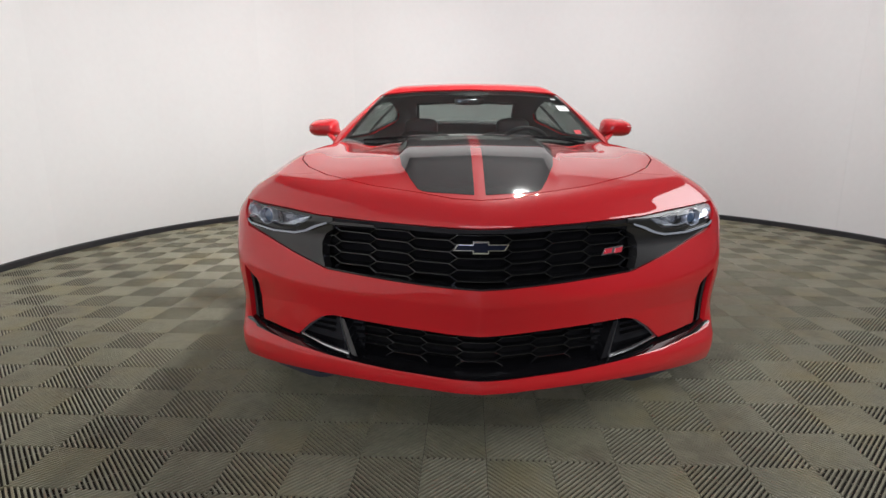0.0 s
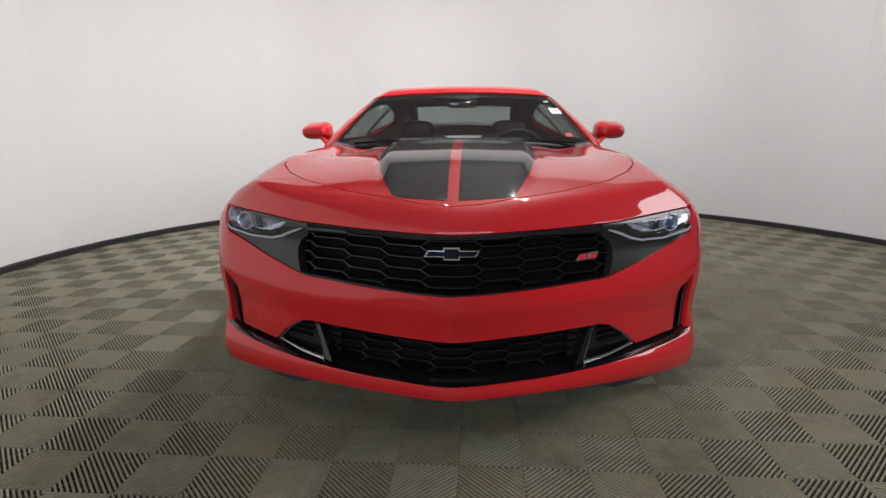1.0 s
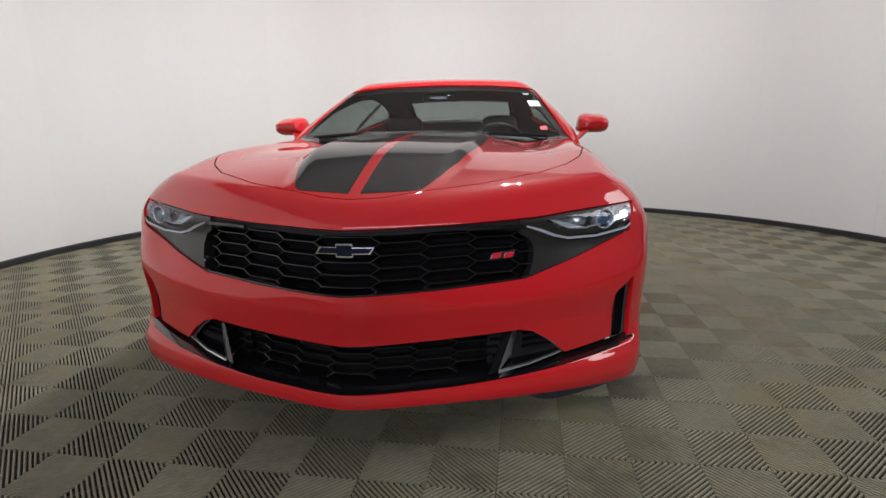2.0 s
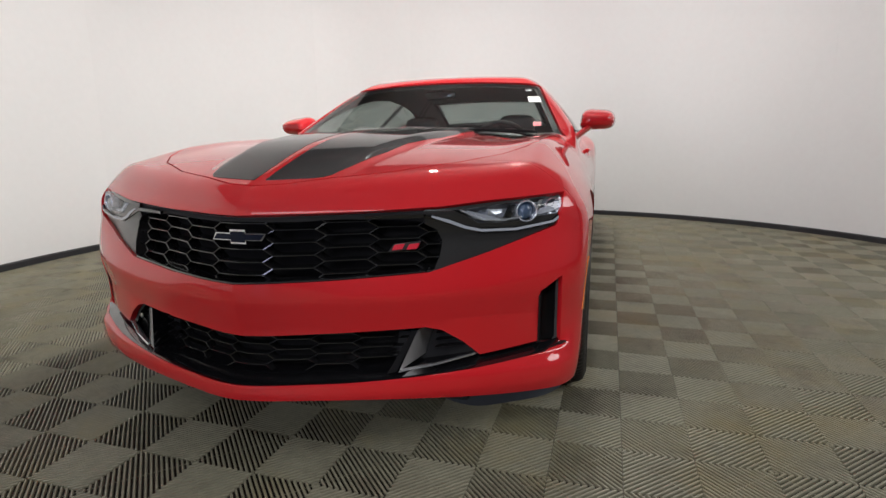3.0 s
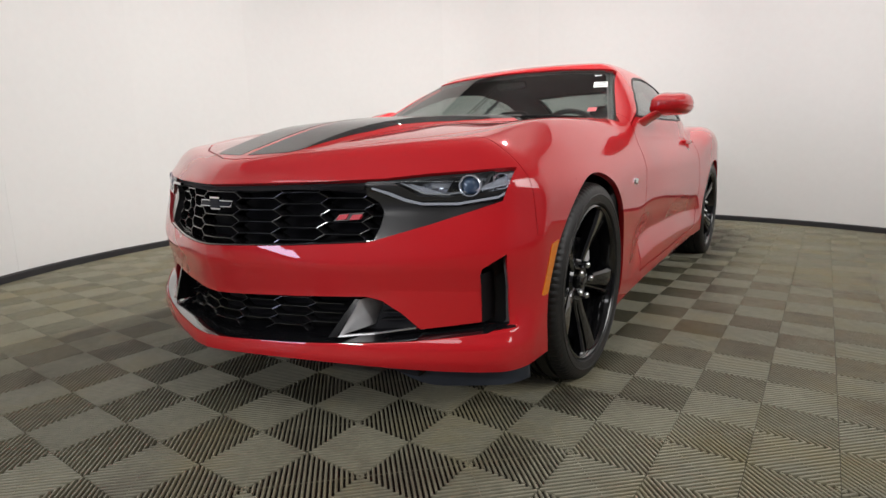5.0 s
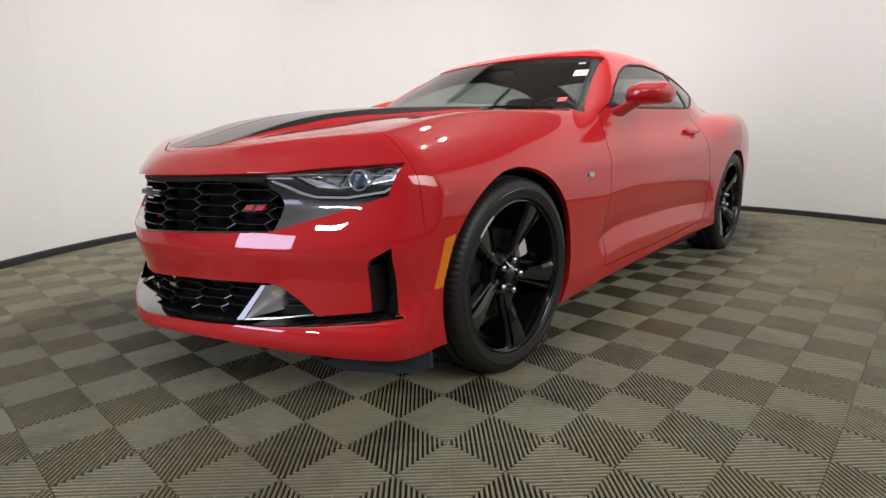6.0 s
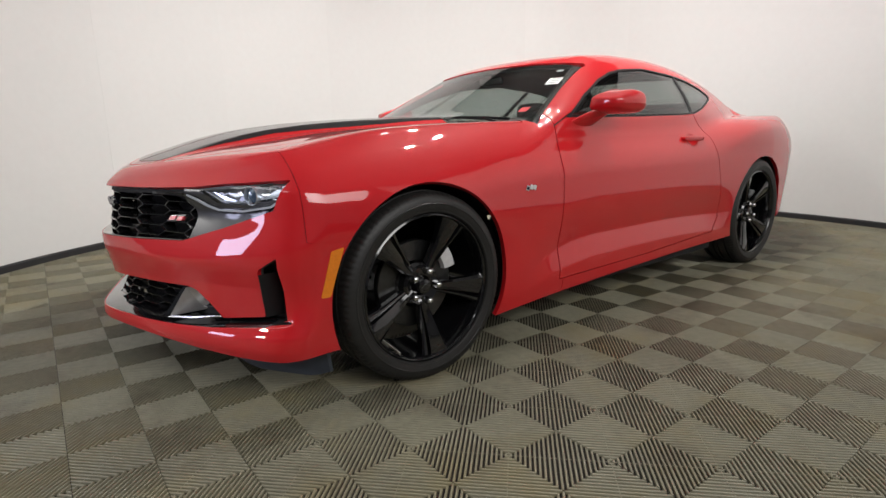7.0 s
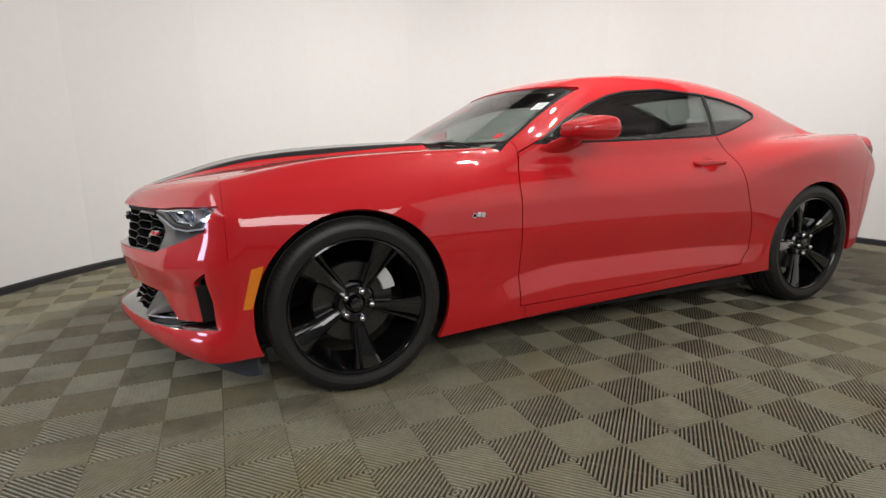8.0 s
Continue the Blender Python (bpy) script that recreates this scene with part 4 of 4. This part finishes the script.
for s in (1, -1):
    x = side_x(0.548, 0.696)
    bm = bmesh.new()
    for q in (-1, 0, 1):
        add_box(bm, -0.002, 0.005, -0.010, 0.010, -0.011, 0.011, 0.0015, Matrix.Translation((s * x, 0.548 + 0.021 * q, 0.699 - 0.003 * q * q)) @ pose(0, 0, 0, -18, 0, 0))
    fm = part("fender_mark", bm, CHROME, car, "small chrome fender mark")
    bm = bmesh.new()
    add_box(bm, 0.004, 0.0062, -0.006, 0.006, -0.007, 0.007, 0.0005, Matrix.Translation((s * x if s > 0 else -x - 0.0102, 0.527, 0.696)) @ pose(0, 0, 0, -18, 0, 0))
    part("mark_face", bm, DARK_BLUE, fm)


# door mirrors and handles
def door_mirror(s):
    def shape(x, y, z):
        # blunt nose, flat back, top edge falling outwards, narrower below
        y = min(y, 0.84)
        k = 1.0 - 0.26 * max(0.0, -y) ** 2
        x = x * (1 - 0.12 * max(0, -y)) * (1 - 0.10 * max(0, z)) + 0.10 * min(0, z)
        fall = 1.0 - 0.42 * max(0.0, -y + 0.25) if z > 0 else 1.0
        return (x, y + 0.10 * x, (z * k - 0.12 * max(0, x) * (z > 0) + 0.10 * max(0, -x) * (z > 0)) * fall)

    def lower_shape(x, y, z):
        x, y, z = shape(x, y, z)
        return (x * 1.018, y * 1.014, -0.26 if z > -0.26 else z * 1.02)
    bm = bmesh.new()
    blob(bm, (0.955, 1.115, 1.062), (0.095, 0.120, 0.057), 0.50, 44, shape)
    bmesh.ops.transform(bm, matrix=Matrix.Diagonal((s, 1, 1, 1)), verts=bm.verts)
    ob = part("door_mirror", bm, RED, car, "red door mirror", smooth=True, angle=42)
    bm = bmesh.new()
    blob(bm, (0.955, 1.115, 1.062), (0.095, 0.120, 0.057), 0.50, 44, lower_shape)
    bmesh.ops.transform(bm, matrix=Matrix.Diagonal((s, 1, 1, 1)), verts=bm.verts)
    part("mirror_shell", bm, RED, ob, smooth=True, angle=42)
    bm = bmesh.new()
    rows = []
    for t in np.linspace(0, 1, 9):
        c = Vector((0.828 + 0.095 * t, 0.99 + 0.085 * t, 0.945 + 0.082 * t ** 0.8))
        hw, hh = 0.092 - 0.040 * t, 0.034 - 0.014 * t
        rows.append([bm.verts.new((s * (c.x + 0.012 * math.sin(a) * (1 - t)), c.y + hw * math.cos(a), c.z + hh * math.sin(a))) for a in [2 * math.pi * k / 20 for k in range(20)]])
    for a, b in zip(rows, rows[1:]):
        for k in range(20):
            bm.faces.new((a[k], a[(k + 1) % 20], b[(k + 1) % 20], b[k]))
    bm.faces.new(rows[0])
    bm.faces.new(rows[-1])
    part("mirror_foot", bm, RED, ob, smooth=True)
    bm = bmesh.new()
    blob(bm, (s * 0.955, 1.222, 1.060), (0.078, 0.002, 0.040), 0.5, 24)
    part("mirror_glass", bm, CHROME, ob, smooth=True)


def door_handle(s):
    x = side_x(1.87, 0.874)
    bm = bmesh.new()
    blob(bm, (s * (x + 0.016), 1.985, 0.876), (0.010, 0.118, 0.0135), 0.6, 28, lambda u, v, q: (u, v, q * (1 - 0.25 * v) * (1 - 0.2 * abs(v) ** 3)))
    blob(bm, (s * (x + 0.004), 1.882, 0.876), (0.014, 0.018, 0.011), 0.7, 12)
    blob(bm, (s * (x + 0.006), 2.082, 0.875), (0.016, 0.022, 0.012), 0.7, 12)
    ob = part("door_handle", bm, RED, car, "body-coloured door handle", smooth=True)
    bm = bmesh.new()
    add_lathe(bm, [(0.0, 0.0075), (0.003, 0.0075), (0.0035, 0.006), (0.0035, 0.0005)], 20)
    bmesh.ops.transform(bm, matrix=Matrix.Translation((s * (x + 0.0255), 2.075, 0.876)) @ (Matrix.Identity(4) if s > 0 else pose(0, 0, 0, 0, 0, 180)), verts=bm.verts)
    part("lock_cover", bm, RED, ob, smooth=True)


for s in (1, -1):
    door_mirror(s)
    door_handle(s)

# wipers
for x0, x1, s in ((-0.62, -0.02, 1), (0.08, 0.66, 1)):
    bm = bmesh.new()
    pts = []
    for k in range(13):
        x = x0 + (x1 - x0) * k / 12
        z = 0.985 + 0.016 * math.sin(math.pi * k / 12)
        pts.append((x, 0.585 + (z - 0.987) * 1.95 + 0.30 * x * x - 0.016, z + 0.004))
    add_tube(bm, pts, 0.006, 6)
    add_tube(bm, [(x1, pts[-1][1] - 0.03, 0.965), (x1 - 0.12, pts[-3][1] - 0.012, 0.992), (x1 - 0.3, pts[6][1] - 0.008, 1.006)], 0.007, 6)
    part("wiper", bm, BLACK_TRIM, car, smooth=True)


# cabin
bm = bmesh.new()
rows = []
for x in np.linspace(-0.74, 0.74, 31):
    k = 1 - 0.25 * (abs(x) / 0.74) ** 3
    hood_over = 0.035 * math.exp(-((x - 0.38) / 0.2) ** 2)
    f = 0.66 + 0.30 * x * x
    rows.append([bm.verts.new(p) for p in ((x, f, 0.93), (x, f + 0.10, 0.962), (x, 1.02, 0.972 * 1 + hood_over), (x, 1.12, 0.955 + hood_over), (x, 1.15, 0.90), (x, 1.05, 0.68), (x, f, 0.60))])
for a, b in zip(rows, rows[1:]):
    for k in range(7):
        bm.faces.new((a[k], a[(k + 1) % 7], b[(k + 1) % 7], b[k]))
bm.faces.new(rows[0])
bm.faces.new(rows[-1][::-1])
part("dashboard", bm, LEATHER, car, "black dashboard", smooth=True)
bm = bmesh.new()
ring = []
for k in range(40):
    a = 2 * math.pi * k / 40
    ring.append([bm.verts.new(((0.18 + 0.015 * math.cos(b)) * math.cos(a), (0.18 + 0.015 * math.cos(b)) * math.sin(a), 0.015 * math.sin(b))) for b in [2 * math.pi * j / 10 for j in range(10)]])
for k in range(40):
    for j in range(10):
        bm.faces.new((ring[k][j], ring[(k + 1) % 40][j], ring[(k + 1) % 40][(j + 1) % 10], ring[k][(j + 1) % 10]))
add_box(bm, -0.17, 0.17, -0.025, 0.02, -0.012, 0.008, 0.006)
add_box(bm, -0.02, 0.02, -0.17, 0.0, -0.012, 0.008, 0.006)
blob(bm, (0, 0, 0.0), (0.065, 0.06, 0.025), 0.7, 20)
bmesh.ops.transform(bm, matrix=pose(0.38, 1.26, 0.90, 62, 0, 180), verts=bm.verts)
part("steering_wheel", bm, LEATHER, car, "black leather steering wheel", smooth=True)


def seat(x, y, rear=False):
    bm = bmesh.new()
    w, top = (0.25, 0.98) if not rear else (0.26, 0.98)
    blob(bm, (0, 0.0, 0.46), (w, 0.26, 0.10), 0.5, 28)
    n0 = len(bm.verts)
    blob(bm, (0, 0, 0.30), (w, 0.075, 0.34), 0.5, 32, lambda u, v, q: (u * (1 - 0.22 * max(0, q) ** 2), v + 0.35 * (abs(u) > 0.6) * -1 * 0.5, q))
    bm.verts.ensure_lookup_table()
    bmesh.ops.transform(bm, matrix=Matrix.Translation((0, 0.22, 0.42)) @ pose(0, 0, 0, -16 if not rear else -20, 0, 0), verts=bm.verts[n0:])
    ob = part("seat" if not rear else "rear_seat", bm, LEATHER, car, "black leather bucket seat", smooth=True, angle=60)
    ob.matrix_basis = pose(x, y, 0.0)
    if not rear:
        bm = bmesh.new()
        blob(bm, (0, 0.425, 1.060), (0.135, 0.055, 0.080), 0.6, 24)
        add_box(bm, -0.055, -0.043, 0.40, 0.412, 0.95, 1.06)
        add_box(bm, 0.043, 0.055, 0.40, 0.412, 0.95, 1.06)
        part("headrest", bm, LEATHER, ob, smooth=True, angle=50)
    return ob


for s in (1, -1):
    seat(0.37 * s, 1.55)
    seat(0.32 * s, 2.28, True)
bm = bmesh.new()
blob(bm, (0, 1.20, 1.232), (0.10, 0.016, 0.026), 0.5, 24)
add_tube(bm, [(0, 1.19, 1.25), (0, 1.20, 1.262), (0, 1.20, 1.268)], 0.012)
part("rear_view_mirror", bm, GLOSS_BLACK, car, smooth=True)
bm = bmesh.new()
add_box(bm, -0.60, 0.60, 2.60, 3.22, 0.965, 0.985, 0.008)
part("parcel_shelf", bm, LEATHER, car)
bm = bmesh.new()
add_box(bm, -0.60, 0.60, -0.62, 3.45, 0.14, 0.165, 0.01)
add_box(bm, -0.86, 0.86, 0.46, 2.36, 0.165, 0.20, 0.005)
part("floor_pan", bm, DARK, car, "black underbody")

# wheel housings
for s in (1, -1):
    for yy, r in ((0.008, 0.412), (2.86, 0.401)):
        bm = bmesh.new()
        rings = []
        for x in (0.885, 0.60, 0.58):
            rr = r if x > 0.59 else 0.05
            rings.append([bm.verts.new((s * x, yy + rr * math.cos(a), 0.347 + rr * math.sin(a))) for a in [radians(-14 + 208 * k / 40) for k in range(41)]])
        for a, b in zip(rings, rings[1:]):
            for k in range(40):
                bm.faces.new((a[k], a[k + 1], b[k + 1], b[k]))
        bmesh.ops.solidify(bm, geom=bm.faces[:], thickness=0.004)
        part("wheel_housing", bm, DARK, car, smooth=True)


# ---- wheels ----
def bar_loft(bm, sections):
    """sections of (radius, centre, half width, face, thickness) along a spoke."""
    rows = []
    for r, c, hw, x, th in sections:
        rows.append([bm.verts.new((x + dx, c + w * hw, r)) for w, dx in ((-1, -th), (-1, -0.009), (-0.62, 0), (0.35, -0.0015), (1, -0.008), (1, -th))])
    for a, b in zip(rows, rows[1:]):
        for k in range(6):
            bm.faces.new((a[k], a[(k + 1) % 6], b[(k + 1) % 6], b[k]))
    bm.faces.new(rows[0])
    bm.faces.new(rows[-1][::-1])


def wheel(name_turn):
    bm = bmesh.new()
    prof = [(0.100, 0.2765), (0.110, 0.2725), (0.1135, 0.2665), (0.109, 0.2625), (0.098, 0.2595), (0.060, 0.2550), (-0.09, 0.2420), (-0.11, 0.2650), (-0.11, 0.2720), (-0.09, 0.2720), (0.09, 0.2740)]
    add_lathe(bm, prof, 72, closed=True)
    add_lathe(bm, [(0.030, 0.0005), (0.030, 0.034), (0.052, 0.040), (0.062, 0.070), (0.052, 0.078), (0.02, 0.082), (0.02, 0.0005)], 40)
    rim = part("wheel", bm, GLOSS_BLACK, car, "gloss black five-spoke alloy wheel with low-profile tyre", smooth=True, angle=30)
    bm = bmesh.new()
    n = 300
    side_prof = [(0.092, 0.273), (0.113, 0.2755), (0.1175, 0.279), (0.1180, 0.2825), (0.1168, 0.2835), (0.120, 0.292), (0.1215, 0.303), (0.1232, 0.3045), (0.1232, 0.3085), (0.1210, 0.310), (0.1188, 0.322)]
    tread = [(0.112, 0.335), (0.104, 0.342), (0.094, 0.3465), (0.074, 0.3495), (0.071, 0.3495), (0.070, 0.342), (0.060, 0.342), (0.059, 0.3510), (0.022, 0.3525), (0.021, 0.344), (0.011, 0.344), (0.010, 0.3525), (0.0, 0.3525)]
    full = side_prof + tread
    full = full + [(-x, r) for x, r in reversed(full[:-1])]
    rings = add_lathe(bm, full, n, closed=True)
    shoulder = [k for k, (x, r) in enumerate(full) if 0.322 < r < 0.3497 and abs(x) > 0.0735]
    for k in shoulder:
        for j, v in enumerate(rings[k]):
            if j % 3 == 0:
                f = 0.991
                v.co.y *= f
                v.co.z *= f
    tyre = part("tyre", bm, RUBBER, rim, "black low-profile tyre", smooth=True, angle=28)
    # five spokes, each of two bars with a sunk web
    for k in range(5):
        bm = bmesh.new()
        # broad blade with a raised edge, and a lower twin edge beside a slot
        bar_loft(bm, [(0.045, -0.002, 0.0140, 0.062, 0.03), (0.085, -0.004, 0.0155, 0.066, 0.035), (0.12, -0.007, 0.0185, 0.073, 0.035), (0.16, -0.011, 0.0230, 0.083, 0.035), (0.20, -0.015, 0.0290, 0.093, 0.035), (0.235, -0.019, 0.0350, 0.100, 0.04), (0.264, -0.023, 0.0430, 0.104, 0.045)])
        bar_loft(bm, [(0.050, 0.016, 0.006, 0.052, 0.025), (0.10, 0.020, 0.006, 0.058, 0.03), (0.16, 0.027, 0.0062, 0.072, 0.03), (0.21, 0.034, 0.0075, 0.085, 0.03), (0.263, 0.044, 0.013, 0.097, 0.04)])
        bar_loft(bm, [(0.045, 0.008, 0.016, 0.046, 0.02), (0.12, 0.008, 0.014, 0.056, 0.02), (0.20, 0.010, 0.018, 0.068, 0.02), (0.261, 0.012, 0.023, 0.076, 0.03)])
        bmesh.ops.transform(bm, matrix=pose(0, 0, 0, 180 + 72 * k + name_turn, 0, 0), verts=bm.verts)
        part("spoke", bm, GLOSS_BLACK, rim, smooth=True, angle=20)
    for k in range(5):
        a = radians(-90 + 10 + 72 * k + name_turn)
        bm = bmesh.new()
        add_lathe(bm, [(0.045, 0.0135), (0.082, 0.0135), (0.089, 0.0115), (0.093, 0.0065), (0.094, 0.0005)], 8)
        bmesh.ops.transform(bm, matrix=Matrix.Translation((0, 0.058 * math.cos(a), 0.058 * math.sin(a))), verts=bm.verts)
        part("lug_nut", bm, CHROME, rim, "chrome lug nut", smooth=True, angle=40)
    bm = bmesh.new()
    add_lathe(bm, [(0.04, 0.029), (0.072, 0.029), (0.077, 0.026), (0.080, 0.016), (0.081, 0.0005)], 32)
    cap = part("centre_cap", bm, GLOSS_BLACK, rim, smooth=True, angle=40)
    bm = bmesh.new()
    add_box(bm, 0.080, 0.0835, -0.021, 0.021, -0.006, 0.006, 0.001, pose(0, 0, 0, 12 + name_turn, 0, 0))
    add_box(bm, 0.080, 0.0838, -0.008, 0.008, -0.010, 0.010, 0.001, pose(0, 0, 0, 12 + name_turn, 0, 0))
    part("cap_mark", bm, STEEL, rim)
    bm = bmesh.new()
    add_lathe(bm, [(0.0, 0.085), (0.012, 0.090), (0.012, 0.162), (0.008, 0.165), (-0.014, 0.165), (-0.014, 0.09)], 64, closed=True)
    part("brake_disc", bm, STEEL, rim, "steel brake disc", smooth=True, angle=30)
    bm = bmesh.new()
    rows = []
    for k in range(13):
        a = radians(10 + 30 * k / 12)
        rows.append([bm.verts.new((x, r * math.cos(a), r * math.sin(a) + 0.02)) for x, r in ((0.020, 0.118), (0.040, 0.122), (0.044, 0.148), (0.038, 0.172), (-0.03, 0.178), (-0.03, 0.168), (0.018, 0.166), (0.018, 0.120))])
    for a, b in zip(rows, rows[1:]):
        for k in range(8):
            bm.faces.new((a[k], a[(k + 1) % 8], b[(k + 1) % 8], b[k]))
    bm.faces.new(rows[0])
    bm.faces.new(rows[-1][::-1])
    part("brake_caliper", bm, CALIPER, rim, "silver brake caliper", smooth=True, angle=40)
    return rim


first = wheel(6)
second = wheel(-20)
for ob in (first, second):
    for me in [ob.data] + [q.data for q in ob.children_recursive]:
        me.transform(Matrix.Diagonal((1.0, 1.04, 1.04, 1)))
        # the tyre stands flat on its contact patch
        for v in me.vertices:
            v.co.z = max(v.co.z, -0.3584)
first.matrix_basis = pose(0.827, 0.004, 0.3590)
second.matrix_basis = pose(0.822, WB + 0.02, 0.3590)
for ob, y in ((first, 0.004), (second, WB + 0.02)):
    copy_thing(ob, pose(-0.827 if y < 1 else -0.822, y, 0.3590, 0, 0, 180))


# ---- the booth ----
random.seed(5)


def arc_slab(a0, a1, n, r0, r1, z0, z1):
    bm = bmesh.new()
    cols = [[bm.verts.new((CX + r * math.cos(a), CY + r * math.sin(a), z)) for r, z in ((r0, z0), (r0, z1), (r1, z1), (r1, z0))] for a in [radians(a0 + (a1 - a0) * k / n) for k in range(n + 1)]]
    for a, b in zip(cols, cols[1:]):
        for k in range(4):
            bm.faces.new((a[k], a[(k + 1) % 4], b[(k + 1) % 4], b[k]))
    bm.faces.new(cols[0])
    bm.faces.new(cols[-1][::-1])
    return bm


def booth_wall():
    ob = tagged(part("wall_booth", arc_slab(9, 252, 120, RAD + 0.012, RAD + 0.12, 0.0, 3.7), WALL, smooth=True), "smooth white curved wall round the car", "wall", kind="structure")
    edges = [9.0] + [24.8 + 18.4 * k for k in range(13)] + [252.0]
    for a0, a1 in zip(edges, edges[1:]):
        # thin sheets bent round the frame, each a little off the true circle
        off, lean = random.uniform(-0.0002, 0.0002), random.uniform(-0.0006, 0.0006)
        bm = arc_slab(a0 + 0.0003, a1 - 0.0003, 14, RAD + off, RAD + 0.009, 0.0, 3.699)
        mid = radians((a0 + a1) / 2)
        for v in bm.verts:
            a = math.atan2(v.co.y - CY, v.co.x - CX)
            d = math.remainder(a - mid, 2 * math.pi)
            if math.hypot(v.co.x - CX, v.co.y - CY) < RAD + 0.005:
                q = d / radians(9.2)
                s = lean * q + 0.004 * (1 - q * q)
                v.co.x += s * math.cos(a)
                v.co.y += s * math.sin(a)
        part("wall_sheet", bm, WALL, ob, smooth=True)


def skirting():
    bm = bmesh.new()
    n = 200
    ang = [radians(9 + 243 * k / n) for k in range(n + 1)]
    rows = [(RAD - 0.006, 0.0), (RAD - 0.024, 0.0), (RAD - 0.024, 0.045), (RAD - 0.016, 0.055), (RAD - 0.006, 0.055)]
    cols = [[bm.verts.new((CX + r * math.cos(a), CY + r * math.sin(a), z)) for r, z in rows] for a in ang]
    for a, b in zip(cols, cols[1:]):
        for k in range(5):
            bm.faces.new((a[k], a[(k + 1) % 5], b[(k + 1) % 5], b[k]))
    bm.faces.new(cols[0])
    bm.faces.new(cols[-1][::-1])
    return tagged(part("baseboard", bm, SKIRTING), "thin black strip along the foot of the wall", "baseboard", kind="structure")


booth_wall()
skirting()
bm = bmesh.new()
add_box(bm, -7, 7, -7, 8, -0.06, -0.0086)
floor = tagged(part("floor", bm, TILE_BASE), "dark subfloor under ribbed grey interlocking tiles", "floor", kind="structure")
bm = bmesh.new()
add_box(bm, -7, 7, -7, 8, 4.2, 4.35)
tagged(part("ceiling", bm, CEIL), "plain pale ceiling", "ceiling", kind="structure")
for nm, b in (("wall_north", (-7, 7, 8, 8.15)), ("wall_south", (-7, 7, -7.15, -7)), ("wall_east", (7, 7.15, -7, 8)), ("wall_west", (-7.15, -7, -7, 8))):
    bm = bmesh.new()
    add_box(bm, *b, 0, 4.2)
    tagged(part(nm, bm, HALL), "plain grey outer wall of the hall", "wall", kind="structure")


def tile_geometry():
    """One square of the floor: ribs at 45 degrees, a cross bar, and dark gaps between."""
    bm = bmesh.new()
    s, n = T / 2, 21
    d = T * math.sqrt(2) / n
    for k in range(n):
        c = (k + 0.5 - n / 2) * d
        reach = s * math.sqrt(2) - abs(c)
        if reach < 0.004:
            continue
        rings = []
        for w, z in ((d * 0.15, 0.0), (d * 0.215, -0.0010), (d * 0.252, -0.0036), (d * 0.262, -0.0084)):
            ends = []
            for q, side in ((-1, -1), (1, -1), (1, 1), (-1, 1)):
                cc = c + q * w
                rr = max(0.001, s * math.sqrt(2) - abs(cc) - 0.0012)
                ends.append((cc, side * rr))
            rings.append([bm.verts.new(((u + v) * 0.70711, (v - u) * 0.70711, z)) for u, v in ends])
        bm.faces.new(rings[0])
        for a, b in zip(rings, rings[1:]):
            for i in range(4):
                bm.faces.new((a[i], b[i], b[(i + 1) % 4], a[(i + 1) % 4]))
    rr = s * math.sqrt(2) - 0.006
    bar = [bm.verts.new(((u + v) * 0.70711, (v - u) * 0.70711, -0.0026)) for u, v in ((-rr, -0.0014), (rr, -0.0014), (rr, 0.0014), (-rr, 0.0014))]
    bm.faces.new(bar)
    me = bpy.data.meshes.new("floor_tile")
    bmesh.ops.recalc_face_normals(bm, faces=bm.faces)
    for f in bm.faces:
        if f.normal.z < -0.5:
            f.normal_flip()
    bm.to_mesh(me)
    bm.free()
    me.materials.append(TILE)
    return me


def lay_tiles():
    me = tile_geometry()
    base_v = np.array([v.co[:] for v in me.vertices])
    base_f = [tuple(p.vertices) for p in me.polygons]
    ct, st = math.cos(TURN_T), math.sin(TURN_T)
    cells = []
    for i in range(-26, 30):
        for j in range(-22, 30):
            u, v = (i + 0.5) * T, (j + 0.5) * T
            x, y = OX + ct * u - st * v, OY + st * u + ct * v
            if (math.hypot(x - CX, y - CY) < RAD + 0.15 or (y < 0 and -4 < x < 5.2 and y > -4.2)):
                cells.append((x, y, (i + j + 1) % 2))
    cells.sort(key=lambda c: (c[0] - 1.3) ** 2 + (c[1] + 0.5) ** 2 * 1.3)
    verts, faces = [], []
    for k, (x, y, odd) in enumerate(cells):
        turn = TURN_T + (math.pi / 2 if odd else 0)
        if k < 300:
            ob = new("floor_tile", me)
            ob.parent = floor
            ob.matrix_basis = pose(x, y, random.uniform(-0.0008, 0.0008), 0, 0, math.degrees(turn))
        else:
            c, s = math.cos(turn), math.sin(turn)
            b = sum(len(q) for q in verts)
            verts.append(base_v @ np.array([[c, s, 0], [-s, c, 0], [0, 0, 1]]) + (x, y, 0))
            faces += [tuple(b + i for i in f) for f in base_f]
    rest = mesh_object("floor_tiles", np.concatenate(verts), faces, TILE, floor, smooth=False)
    tagged(rest, "ribbed grey plastic floor tiles laid as a checkerboard", kind="stuff")


lay_tiles()
